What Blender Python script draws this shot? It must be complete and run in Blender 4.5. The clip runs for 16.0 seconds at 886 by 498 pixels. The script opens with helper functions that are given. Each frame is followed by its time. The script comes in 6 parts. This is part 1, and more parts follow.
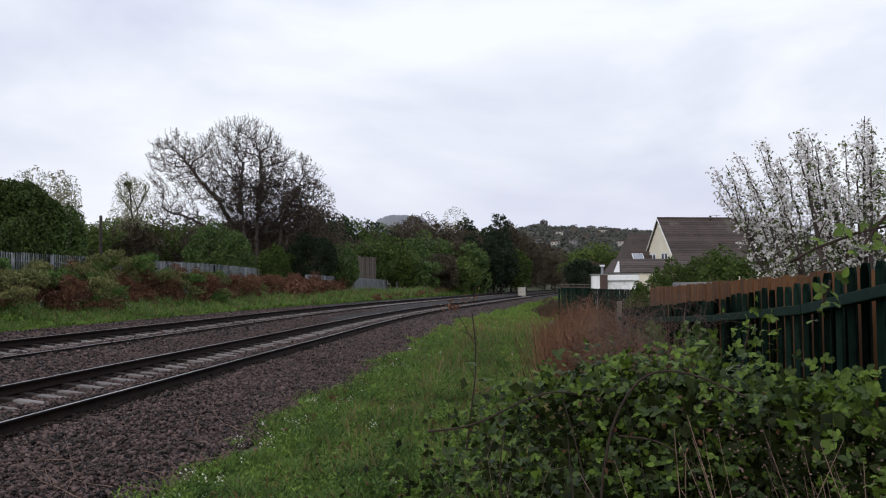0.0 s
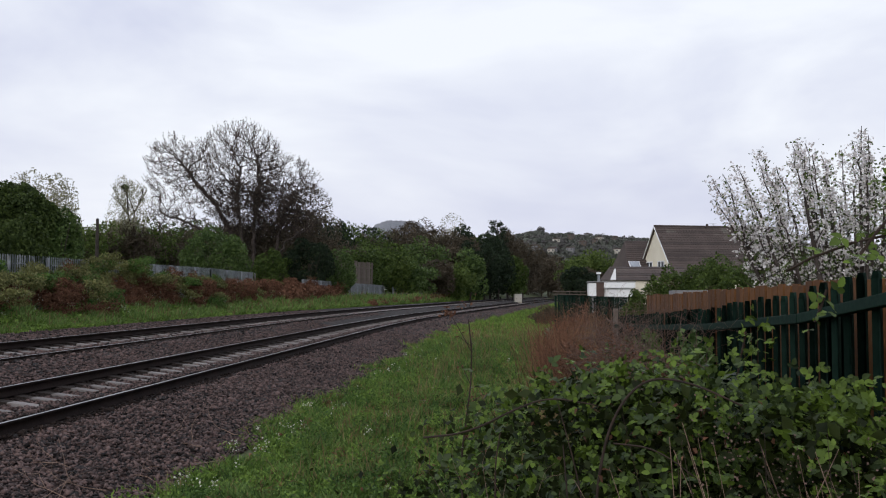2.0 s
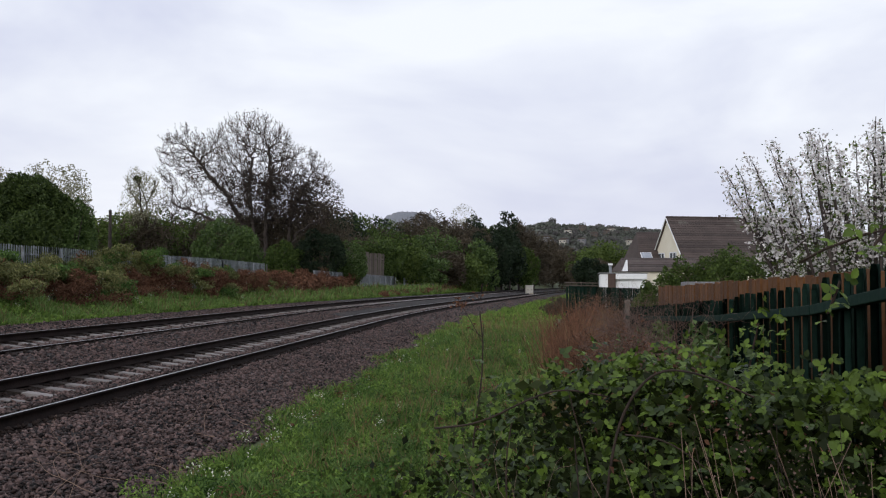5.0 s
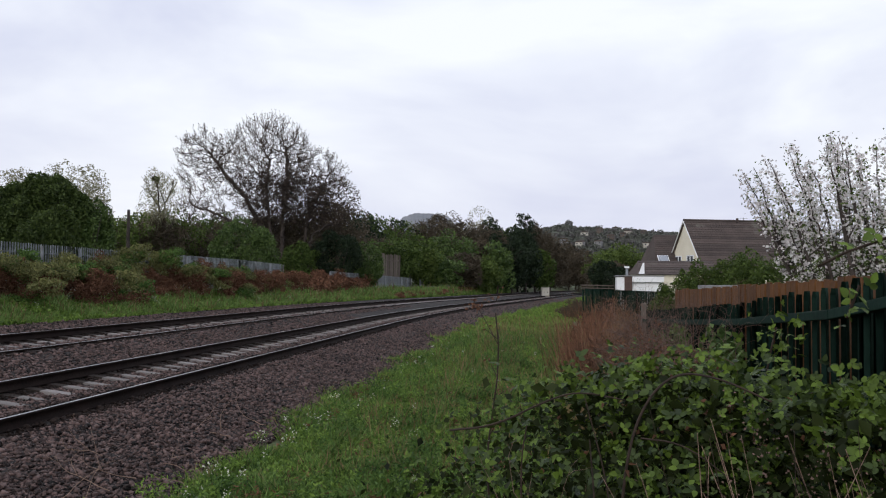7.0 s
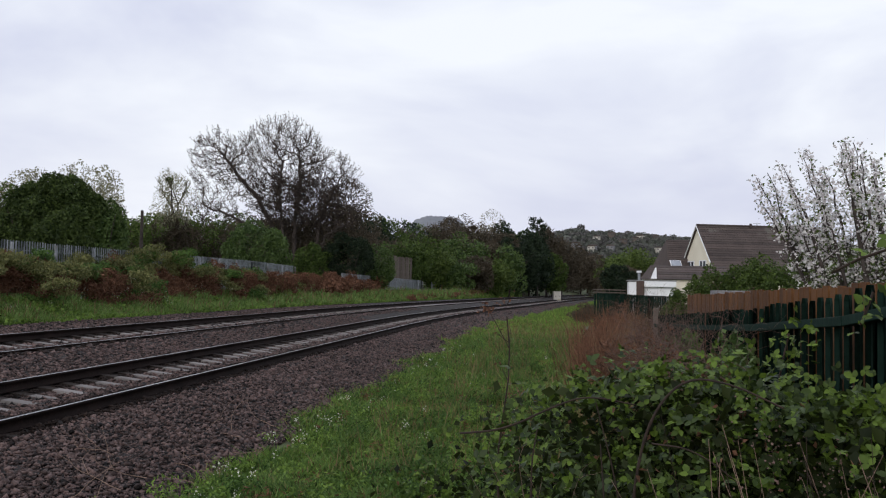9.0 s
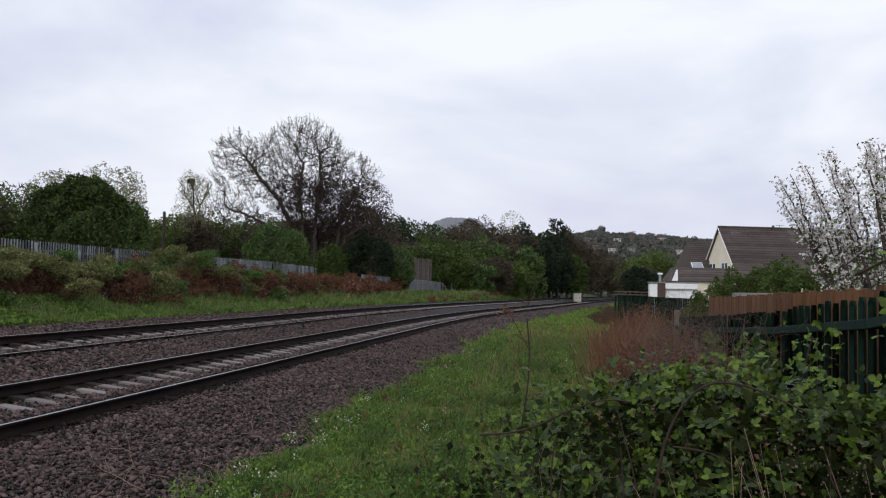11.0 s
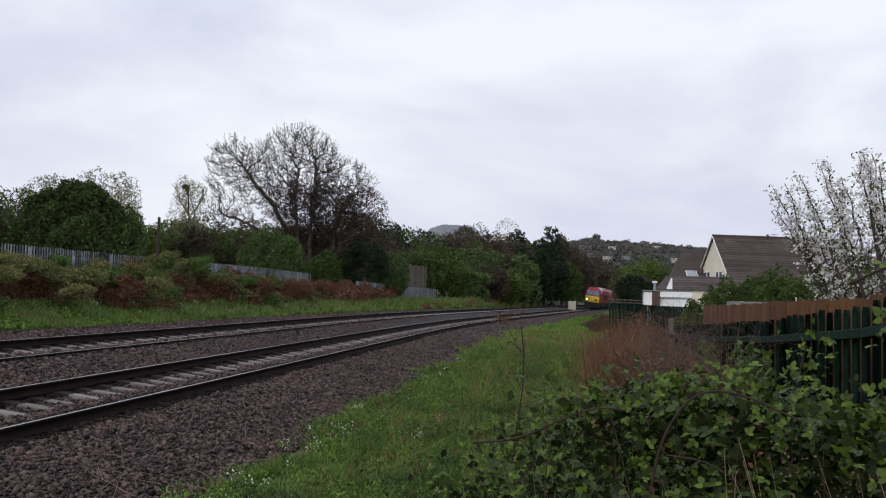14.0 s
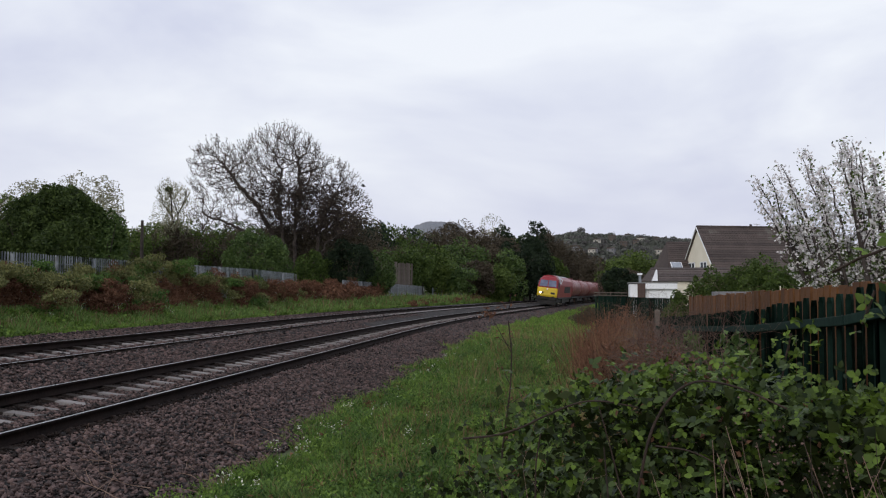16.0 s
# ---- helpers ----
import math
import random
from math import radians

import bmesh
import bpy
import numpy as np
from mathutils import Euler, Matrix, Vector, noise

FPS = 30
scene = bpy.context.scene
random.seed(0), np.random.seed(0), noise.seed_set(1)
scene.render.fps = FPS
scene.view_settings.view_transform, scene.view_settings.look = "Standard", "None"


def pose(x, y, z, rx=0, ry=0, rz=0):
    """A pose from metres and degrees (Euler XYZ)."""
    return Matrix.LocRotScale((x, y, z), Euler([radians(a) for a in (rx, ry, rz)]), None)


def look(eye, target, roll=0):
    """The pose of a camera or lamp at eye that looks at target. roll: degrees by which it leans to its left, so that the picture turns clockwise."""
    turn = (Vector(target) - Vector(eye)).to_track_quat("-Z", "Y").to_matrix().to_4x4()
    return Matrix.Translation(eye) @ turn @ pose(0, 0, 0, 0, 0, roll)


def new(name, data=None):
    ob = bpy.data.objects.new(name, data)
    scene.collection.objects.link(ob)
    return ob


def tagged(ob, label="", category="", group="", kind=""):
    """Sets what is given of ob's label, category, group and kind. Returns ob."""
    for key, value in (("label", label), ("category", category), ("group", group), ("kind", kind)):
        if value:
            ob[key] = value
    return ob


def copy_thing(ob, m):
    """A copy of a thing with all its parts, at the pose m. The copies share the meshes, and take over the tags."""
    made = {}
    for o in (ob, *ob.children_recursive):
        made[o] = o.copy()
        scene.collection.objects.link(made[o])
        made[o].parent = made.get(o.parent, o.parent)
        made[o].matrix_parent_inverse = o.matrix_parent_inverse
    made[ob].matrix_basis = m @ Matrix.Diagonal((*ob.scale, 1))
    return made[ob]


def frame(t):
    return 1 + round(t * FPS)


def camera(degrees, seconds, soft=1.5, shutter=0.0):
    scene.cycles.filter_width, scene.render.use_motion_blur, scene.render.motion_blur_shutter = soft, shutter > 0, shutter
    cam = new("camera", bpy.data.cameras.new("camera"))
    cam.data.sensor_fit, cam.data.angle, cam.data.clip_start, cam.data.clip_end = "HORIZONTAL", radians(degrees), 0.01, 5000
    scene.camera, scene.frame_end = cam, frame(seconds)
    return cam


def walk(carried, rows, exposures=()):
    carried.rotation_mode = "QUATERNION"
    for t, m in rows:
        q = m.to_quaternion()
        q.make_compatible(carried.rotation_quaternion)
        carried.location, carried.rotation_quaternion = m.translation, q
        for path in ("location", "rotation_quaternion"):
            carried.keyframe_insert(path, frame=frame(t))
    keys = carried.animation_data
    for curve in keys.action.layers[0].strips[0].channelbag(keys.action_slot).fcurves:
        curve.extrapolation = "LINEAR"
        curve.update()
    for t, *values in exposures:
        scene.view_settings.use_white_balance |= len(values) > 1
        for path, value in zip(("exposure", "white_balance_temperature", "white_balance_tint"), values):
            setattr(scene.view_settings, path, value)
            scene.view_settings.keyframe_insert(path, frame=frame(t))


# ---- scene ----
from mathutils import kdtree

# Everything stands in metres; +y runs along the straight part of the railway, z = 0 is the near rail's head.
EYE = (0.0, 0.0, 1.651)
cam = camera(52.21, 16.0, soft=1.12)
# seconds, degrees turned left of +y, degrees tilted up, degrees leant to the left
TURNS = [
    (0, 4.800, 2.356, -0.508),
    (0.5, 4.697, 2.639, -0.312),
    (1, 4.490, 2.782, -0.565),
    (1.5, 4.490, 2.773, -0.420),
    (2, 4.596, 2.735, -0.006),
    (2.5, 4.768, 2.692, 0.187),
    (3, 4.959, 2.636, 0.193),
    (3.5, 4.954, 2.559, 0.118),
    (4, 4.992, 2.459, -0.060),
    (6.5, 6.076, 1.893, 0.427),
    (7, 6.334, 2.278, 0.415),
    (7.5, 6.458, 2.456, 0.482),
    (8, 6.687, 2.493, 0.435),
    (8.5, 6.898, 2.484, 0.639),
    (9, 7.083, 2.455, 0.927),
    (11.5, 8.463, 2.576, 1.059),
    (12, 8.345, 2.661, 1.159),
    (12.5, 8.223, 2.755, 1.427),
    (13, 8.121, 2.840, 1.523),
    (13.5, 8.102, 2.882, 1.579),
    (14, 8.045, 2.986, 1.388),
    (14.5, 7.912, 3.104, 1.165),
    (15, 7.496, 3.274, 1.175),
    (15.5, 7.028, 3.054, 1.410),
    (16, 7.114, 2.793, 0.058),
]


def held(yaw, tilt, lean):
    a, b = radians(yaw), radians(tilt)
    way = Vector((-math.sin(a) * math.cos(b), math.cos(a) * math.cos(b), math.sin(b)))
    return look(EYE, Vector(EYE) + way, lean)


walk(cam, [(t, held(a, b, c)) for t, a, b, c in TURNS], exposures=[(0, 0.04), (3.5, -0.04), (6.5, 0.06), (9.0, 0.0), (12.5, 0.0), (16.0, -0.07)])

# ---- light: an overcast sky ----
world = bpy.data.worlds.new("overcast_sky")
scene.world = world
world.use_nodes = True
wn, wl = world.node_tree.nodes, world.node_tree.links
wn.clear()


def wnode(kind, **values):
    n = wn.new(kind)
    for k, v in values.items():
        n.inputs[k].default_value = v
    return n


sky = wn.new("ShaderNodeTexSky")
sky.sky_type, sky.sun_disc = "NISHITA", False
sky.sun_elevation, sky.sun_rotation = radians(24), radians(198)
sky.air_density, sky.dust_density = 2.0, 4.0
coord = wn.new("ShaderNodeTexCoord")
flat = wn.new("ShaderNodeMapping")
flat.inputs["Scale"].default_value = (1.0, 1.0, 2.6)
wl.new(coord.outputs["Generated"], flat.inputs["Vector"])
big = wnode("ShaderNodeTexNoise", Scale=2.3, Detail=5.0, Roughness=0.52, Distortion=0.35)
wl.new(flat.outputs["Vector"], big.inputs["Vector"])
ramp = wn.new("ShaderNodeValToRGB")
ramp.color_ramp.elements[0].position, ramp.color_ramp.elements[0].color = 0.36, (0.69, 0.725, 0.9, 1)
ramp.color_ramp.elements[1].position, ramp.color_ramp.elements[1].color = 0.62, (0.95, 0.985, 1.07, 1)
wl.new(big.outputs["Fac"], ramp.inputs["Fac"])
mix = wn.new("ShaderNodeMix")
mix.data_type = "RGBA"
mix.inputs["Factor"].default_value = 0.93
dim = wn.new("ShaderNodeMix")
dim.data_type, dim.blend_type = "RGBA", "MULTIPLY"
dim.inputs["Factor"].default_value = 1.0
dim.inputs[7].default_value = (0.12, 0.12, 0.12, 1)
wl.new(sky.outputs["Color"], dim.inputs[6])
wl.new(dim.outputs[2], mix.inputs[6])
wl.new(ramp.outputs["Color"], mix.inputs[7])
back = wnode("ShaderNodeBackground", Strength=1.0)
wl.new(mix.outputs[2], back.inputs["Color"])
wout = wn.new("ShaderNodeOutputWorld")
wl.new(back.outputs["Background"], wout.inputs["Surface"])

sun_data = bpy.data.lights.new("sun", "SUN")
sun_data.energy, sun_data.angle, sun_data.color = 0.85, radians(40), (1.0, 0.97, 0.94)
sun = new("sun", sun_data)
sun.matrix_world = look((-20, -62, 29), (0, 0, 0))


# ---- materials ----
def material(name, low, high, scale=3.0, rough=0.85, bump=0.3, fine=40.0, island=0.0, objects=0.0, metal=0.0, gloss=0.4, through_light=0.0,
             spots=None, spot_scale=1.0, spot_amount=0.5):
    """Two colours mixed by noise at two scales, with optional spread from piece to piece, stains and relief."""
    m = bpy.data.materials.new(name)
    m.use_nodes = True
    n, l = m.node_tree.nodes, m.node_tree.links
    b = n["Principled BSDF"]
    b.inputs["Roughness"].default_value, b.inputs["Metallic"].default_value = rough, metal
    tc = n.new("ShaderNodeTexCoord")
    a = n.new("ShaderNodeTexNoise")
    a.inputs["Scale"].default_value, a.inputs["Detail"].default_value = scale, 4
    c = n.new("ShaderNodeTexNoise")
    c.inputs["Scale"].default_value, c.inputs["Detail"].default_value = fine, 3
    l.new(tc.outputs["Object"], a.inputs["Vector"])
    l.new(tc.outputs["Object"], c.inputs["Vector"])
    s = n.new("ShaderNodeMath")
    s.operation = "ADD"
    l.new(a.outputs["Fac"], s.inputs[0])
    l.new(c.outputs["Fac"], s.inputs[1])
    value = s.outputs[0]
    centre = 1.0
    for amount, node, out in ((island, "ShaderNodeNewGeometry", "Random Per Island"), (objects, "ShaderNodeObjectInfo", "Random")):
        if amount:
            g = n.new(node)
            k = n.new("ShaderNodeMath")
            k.operation = "MULTIPLY_ADD"
            k.inputs[1].default_value = amount
            l.new(g.outputs[out], k.inputs[0])
            l.new(value, k.inputs[2])
            value = k.outputs[0]
            centre += amount / 2
    r = n.new("ShaderNodeMapRange")
    r.inputs["From Min"].default_value = centre - 0.25 - (island + objects) * 0.3
    r.inputs["From Max"].default_value = centre + 0.25 + (island + objects) * 0.3
    l.new(value, r.inputs["Value"])
    x = n.new("ShaderNodeMix")
    x.data_type = "RGBA"
    x.inputs[6].default_value, x.inputs[7].default_value = (*low, 1), (*high, 1)
    l.new(r.outputs["Result"], x.inputs["Factor"])
    colour = x.outputs[2]
    if spots:
        p = n.new("ShaderNodeTexNoise")
        p.inputs["Scale"].default_value, p.inputs["Detail"].default_value = spot_scale, 5
        l.new(tc.outputs["Object"], p.inputs["Vector"])
        q = n.new("ShaderNodeMapRange")
        q.inputs["From Min"].default_value, q.inputs["From Max"].default_value = 0.66 - spot_amount * 0.25, 0.76 - spot_amount * 0.25
        l.new(p.outputs["Fac"], q.inputs["Value"])
        y = n.new("ShaderNodeMix")
        y.data_type = "RGBA"
        y.inputs[7].default_value = (*spots, 1)
        l.new(q.outputs["Result"], y.inputs["Factor"])
        l.new(colour, y.inputs[6])
        colour = y.outputs[2]
    b.inputs["Specular IOR Level"].default_value = gloss
    l.new(colour, b.inputs["Base Color"])
    if bump:
        u = n.new("ShaderNodeBump")
        u.inputs["Strength"].default_value, u.inputs["Distance"].default_value = bump, 0.02
        l.new(c.outputs["Fac"], u.inputs["Height"])
        l.new(u.outputs["Normal"], b.inputs["Normal"])
    if through_light:
        t = n.new("ShaderNodeBsdfTranslucent")
        l.new(colour, t.inputs["Color"])
        w = n.new("ShaderNodeMixShader")
        w.inputs["Fac"].default_value = through_light
        l.new(b.outputs["BSDF"], w.inputs[1])
        l.new(t.outputs["BSDF"], w.inputs[2])
        l.new(w.outputs["Shader"], n["Material Output"].inputs["Surface"])
    return m


def foliage(name, low, high, rough=0.6, glow_through=0.25):
    return material(name, low, high, scale=0.35, fine=2.5, rough=rough, bump=0, island=0.9, through_light=glow_through, gloss=0.15)


M_SOIL = material("soil_and_turf", (0.03, 0.04, 0.013), (0.075, 0.1, 0.028), scale=0.6, fine=9.0, bump=0.8, spots=(0.07, 0.05, 0.03), spot_scale=0.5, spot_amount=0.4)
# bed is near black: shade in the gaps between stones is painted in
M_BALLASTSHADE = material("ballast_bed", (0.006, 0.0045, 0.004), (0.022, 0.016, 0.0145), scale=9.0, fine=28.0, bump=1.0, rough=0.9, spots=(0.045, 0.03, 0.025), spot_scale=1.3, spot_amount=0.35)
M_STONE = material("ballast_stone", (0.003, 0.002, 0.0018), (0.15, 0.1, 0.09), scale=0.7, fine=30.0, bump=0.3, rough=0.7, island=1.7, gloss=0.25)
# darker stone within 0.3 m of a rail, darker concrete below the rails
M_DARKSTONE = material("dark_ballast_stone", (0.007, 0.005, 0.0045), (0.034, 0.024, 0.02), gloss=0.1, scale=0.7, fine=30.0, bump=0.4, rough=0.8, island=0.6)
M_DARKSLEEPER = material("dark_sleeper_concrete", (0.014, 0.011, 0.0095), (0.036, 0.028, 0.024), gloss=0.1, scale=5.0, fine=40.0, rough=0.8, bump=0.3)
M_RAIL = material("rail_side", (0.008, 0.0055, 0.0048), (0.02, 0.013, 0.011), gloss=0.06, scale=2.0, fine=30.0, rough=0.8, bump=0.2)
M_RAILTOP = material("worn_rail_head", (0.32, 0.32, 0.33), (0.45, 0.45, 0.46), scale=1.0, fine=14.0, rough=0.28, bump=0.02, metal=0.9)
M_SLEEPER = material("concrete_sleeper", (0.13, 0.117, 0.11), (0.25, 0.228, 0.218), scale=4.0, fine=40.0, rough=0.9, bump=0.3, objects=0.5)
M_GRASS = foliage("grass_blade", (0.044, 0.082, 0.017), (0.22, 0.34, 0.068))
M_DRYGRASS = foliage("dry_grass", (0.13, 0.085, 0.04), (0.26, 0.19, 0.1))
M_BRACKEN = foliage("dead_bracken", (0.072, 0.034, 0.022), (0.25, 0.13, 0.08), rough=0.9)
M_BRAMBLE = material("bramble_leaf", (0.01, 0.022, 0.004), (0.135, 0.21, 0.03), scale=1.6, fine=7.0, rough=0.55, bump=0, island=1.0, through_light=0.22, gloss=0.22)
M_BRAMBLESHADED = foliage("shaded_bramble_leaf", (0.006, 0.01, 0.003), (0.03, 0.042, 0.01))
M_BRAMBLEDIM = material("old_bramble_leaf", (0.008, 0.018, 0.005), (0.06, 0.094, 0.019), scale=1.6, fine=7.0, rough=0.5, bump=0, island=0.9, through_light=0.12, gloss=0.25)
M_NETTLE = foliage("nettle_leaf", (0.026, 0.06, 0.015), (0.125, 0.215, 0.05))
M_PALEGRASS = foliage("soft_pale_grass", (0.08, 0.14, 0.036), (0.23, 0.335, 0.1))
M_BRAMBLEFAR = foliage("bank_bramble_leaf", (0.065, 0.075, 0.028), (0.25, 0.25, 0.095))
M_CANE = material("bramble_cane", (0.02, 0.013, 0.01), (0.045, 0.028, 0.019), scale=3, fine=40, bump=0.2)
M_DRYSTEM = material("dry_stem", (0.12, 0.075, 0.056), (0.3, 0.205, 0.155), scale=3, fine=40, bump=0.2)
M_CREEPER = material("bare_creeper", (0.07, 0.043, 0.034), (0.17, 0.11, 0.088), scale=3, fine=40, bump=0.2)
M_BARK = material("bark", (0.03, 0.023, 0.02), (0.075, 0.06, 0.052), scale=2.0, fine=14.0, bump=0.8)
M_TWIG = material("fine_twig", (0.03, 0.021, 0.018), (0.07, 0.052, 0.045), scale=1.0, fine=8.0, bump=0.0)
M_BUD = foliage("brown_bud", (0.07, 0.05, 0.035), (0.16, 0.125, 0.09))
M_EVERGREEN = foliage("evergreen_leaf", (0.028, 0.05, 0.012), (0.095, 0.14, 0.033))
M_HEDGEGREEN = foliage("hedge_tree_leaf", (0.022, 0.038, 0.011), (0.08, 0.115, 0.03))
M_IVY = foliage("ivy_leaf", (0.036, 0.066, 0.02), (0.125, 0.185, 0.055), rough=0.45)
M_SPRING = foliage("spring_leaf", (0.04, 0.068, 0.015), (0.125, 0.17, 0.042))
# spring leaf made paler still, with haze put into its colour
M_HAZYLEAF = foliage("hazy_spring_leaf", (0.17, 0.165, 0.105), (0.33, 0.32, 0.21))
M_PINE = foliage("conifer_needle", (0.01, 0.02, 0.011), (0.032, 0.048, 0.024))
M_BROWNWOOD = foliage("budding_twigs", (0.055, 0.045, 0.032), (0.13, 0.105, 0.072))
# both hillside colours are greyed to carry the distance haze
M_FARLEAF = foliage("hazed_hillside_leaf", (0.085, 0.093, 0.08), (0.13, 0.138, 0.115))
M_FARBROWN = foliage("hazed_hillside_twigs", (0.095, 0.092, 0.088), (0.145, 0.14, 0.135))
M_PETAL = foliage("apple_petal", (0.66, 0.6, 0.6), (0.9, 0.89, 0.88), rough=0.7, glow_through=0.35)
M_FLOWER = foliage("white_flower", (0.5, 0.5, 0.42), (0.75, 0.75, 0.66))
M_GALV = material("galvanised_steel", (0.2, 0.22, 0.24), (0.33, 0.35, 0.37), scale=1.2, fine=12.0, rough=0.6, bump=0.1, metal=0.2, objects=0.4, spots=(0.1, 0.1, 0.09), spot_scale=0.9)
M_GREENSTEEL = material("green_painted_steel", (0.005, 0.017, 0.012), (0.011, 0.031, 0.022), scale=2.0, fine=25.0, rough=0.75, gloss=0.1, bump=0.1, objects=0.3)
M_ORANGEWOOD = material("orange_stained_timber", (0.055, 0.02, 0.004), (0.15, 0.058, 0.011), scale=2.0, fine=18.0, rough=0.8, bump=0.3, objects=0.6)
M_OLDWOOD = material("weathered_timber", (0.07, 0.055, 0.045), (0.15, 0.125, 0.105), scale=2.0, fine=18.0, rough=0.9, bump=0.4, objects=0.4)
M_RENDER = material("cream_render", (0.72, 0.66, 0.52), (0.84, 0.79, 0.66), scale=0.5, fine=12.0, rough=0.9, bump=0.2, spots=(0.36, 0.34, 0.31), spot_scale=0.35, spot_amount=0.15)
M_TILE = material("brown_roof_tile", (0.042, 0.032, 0.029), (0.095, 0.072, 0.064), scale=0.8, fine=9.0, rough=0.85, bump=0.4, objects=0.5, spots=(0.11, 0.1, 0.085), spot_scale=0.8, spot_amount=0.15)
M_WHITE = material("white_paint", (0.78, 0.79, 0.81), (0.87, 0.88, 0.89), scale=0.7, fine=15.0, rough=0.55, bump=0.05)
M_DARKPAINT = material("dark_brown_paint", (0.05, 0.028, 0.022), (0.085, 0.05, 0.04), scale=1.0, fine=15.0, rough=0.6, bump=0.1)
M_GLASS = material("window_glass", (0.05, 0.06, 0.07), (0.1, 0.11, 0.125), scale=0.4, fine=2.0, rough=0.06, bump=0)
M_SKYLIGHT = material("skylight_glass", (0.3, 0.32, 0.35), (0.42, 0.44, 0.47), scale=0.4, fine=2.0, rough=0.05, bump=0, metal=0.7)
M_ROOFFELT = material("grey_roof_felt", (0.15, 0.15, 0.155), (0.25, 0.25, 0.255), scale=1.0, fine=18.0, rough=0.8, bump=0.2)
M_RED = material("red_loco_paint", (0.2, 0.011, 0.019), (0.29, 0.02, 0.029), scale=0.6, fine=6.0, rough=0.4, bump=0.03, spots=(0.2, 0.02, 0.02), spot_scale=0.6, spot_amount=0.1)
M_YELLOW = material("yellow_warning_panel", (0.58, 0.4, 0.015), (0.72, 0.52, 0.03), scale=0.8, fine=8.0, rough=0.45, bump=0.03)
M_TANK = material("tank_wagon_red", (0.17, 0.055, 0.052), (0.28, 0.1, 0.095), scale=0.5, fine=6.0, rough=0.42, bump=0.05, spots=(0.14, 0.06, 0.055), spot_scale=0.5, spot_amount=0.3)
M_BLACK = material("underframe_black", (0.012, 0.011, 0.011), (0.03, 0.027, 0.025), scale=1.0, fine=9.0, rough=0.7, bump=0.1)
M_CABGLASS = material("cab_glass", (0.12, 0.13, 0.19), (0.2, 0.21, 0.29), scale=0.5, fine=2.0, rough=0.08, bump=0, metal=0.35)
M_ROOFGREY = material("loco_roof_grey", (0.3, 0.3, 0.31), (0.45, 0.45, 0.45), scale=0.7, fine=7.0, rough=0.6, bump=0.05)
# the far hill's grey-blue has the haze of distance mixed in
M_HILL = material("hazed_wooded_hill", (0.16, 0.17, 0.19), (0.22, 0.23, 0.25), scale=0.02, fine=0.12, rough=1.0, bump=0)
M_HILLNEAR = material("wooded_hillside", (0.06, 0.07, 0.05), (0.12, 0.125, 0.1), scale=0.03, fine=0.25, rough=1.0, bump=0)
M_BIRD = material("dark_plumage", (0.02, 0.02, 0.022), (0.04, 0.04, 0.045), scale=8.0, fine=40.0, rough=0.8, bump=0)
M_MOSSSTEEL = material("lineside_cabinet_grey", (0.4, 0.38, 0.33), (0.56, 0.53, 0.47), scale=1.0, fine=9.0, rough=0.7, bump=0.1, spots=(0.3, 0.27, 0.2), spot_scale=1.2)


def lamp_glass(name, colour, strength):
    m = bpy.data.materials.new(name)
    m.use_nodes = True
    b = m.node_tree.nodes["Principled BSDF"]
    b.inputs["Base Color"].default_value = (*colour, 1)
    b.inputs["Emission Color"].default_value = (*colour, 1)
    b.inputs["Emission Strength"].default_value = strength
    return m


M_HEADLIGHT = lamp_glass("lit_headlight", (1.0, 0.96, 0.85), 9.0)
M_LAMPOFF = material("unlit_lamp", (0.02, 0.02, 0.02), (0.06, 0.06, 0.06), rough=0.2, bump=0)


# ---- building blocks ----
rng = np.random.default_rng(7)


def sheet(name, verts, faces, mats, index=None, parent=None, smooth=False):
    """A mesh object from numpy arrays; faces all have the same number of corners."""
    verts, faces = np.asarray(verts, np.float32), np.asarray(faces, np.int32)
    me = bpy.data.meshes.new(name)
    k = faces.shape[1]
    me.vertices.add(len(verts))
    me.vertices.foreach_set("co", verts.ravel())
    me.loops.add(faces.size)
    me.loops.foreach_set("vertex_index", faces.ravel())
    me.polygons.add(len(faces))
    me.polygons.foreach_set("loop_start", np.arange(0, faces.size, k, dtype=np.int32))
    for m in mats if isinstance(mats, (list, tuple)) else [mats]:
        me.materials.append(m)
    if index is not None:
        me.polygons.foreach_set("material_index", np.asarray(index, np.int32))
    if smooth:
        me.polygons.foreach_set("use_smooth", np.ones(len(faces), bool))
    me.update(calc_edges=True)
    me.validate()
    ob = new(name, me)
    ob.parent = parent
    return ob


def part(name, bm, mat, parent=None, label=""):
    me = bpy.data.meshes.new(name)
    bm.normal_update()
    bm.to_mesh(me)
    bm.free()
    for m in mat if isinstance(mat, (list, tuple)) else [mat]:
        me.materials.append(m)
    ob = new(name, me)
    ob.parent = parent
    return tagged(ob, label)


def empty(name, m, label, category, group="", kind=""):
    ob = new(name)
    ob.matrix_basis = m
    return tagged(ob, label, category, group, kind)


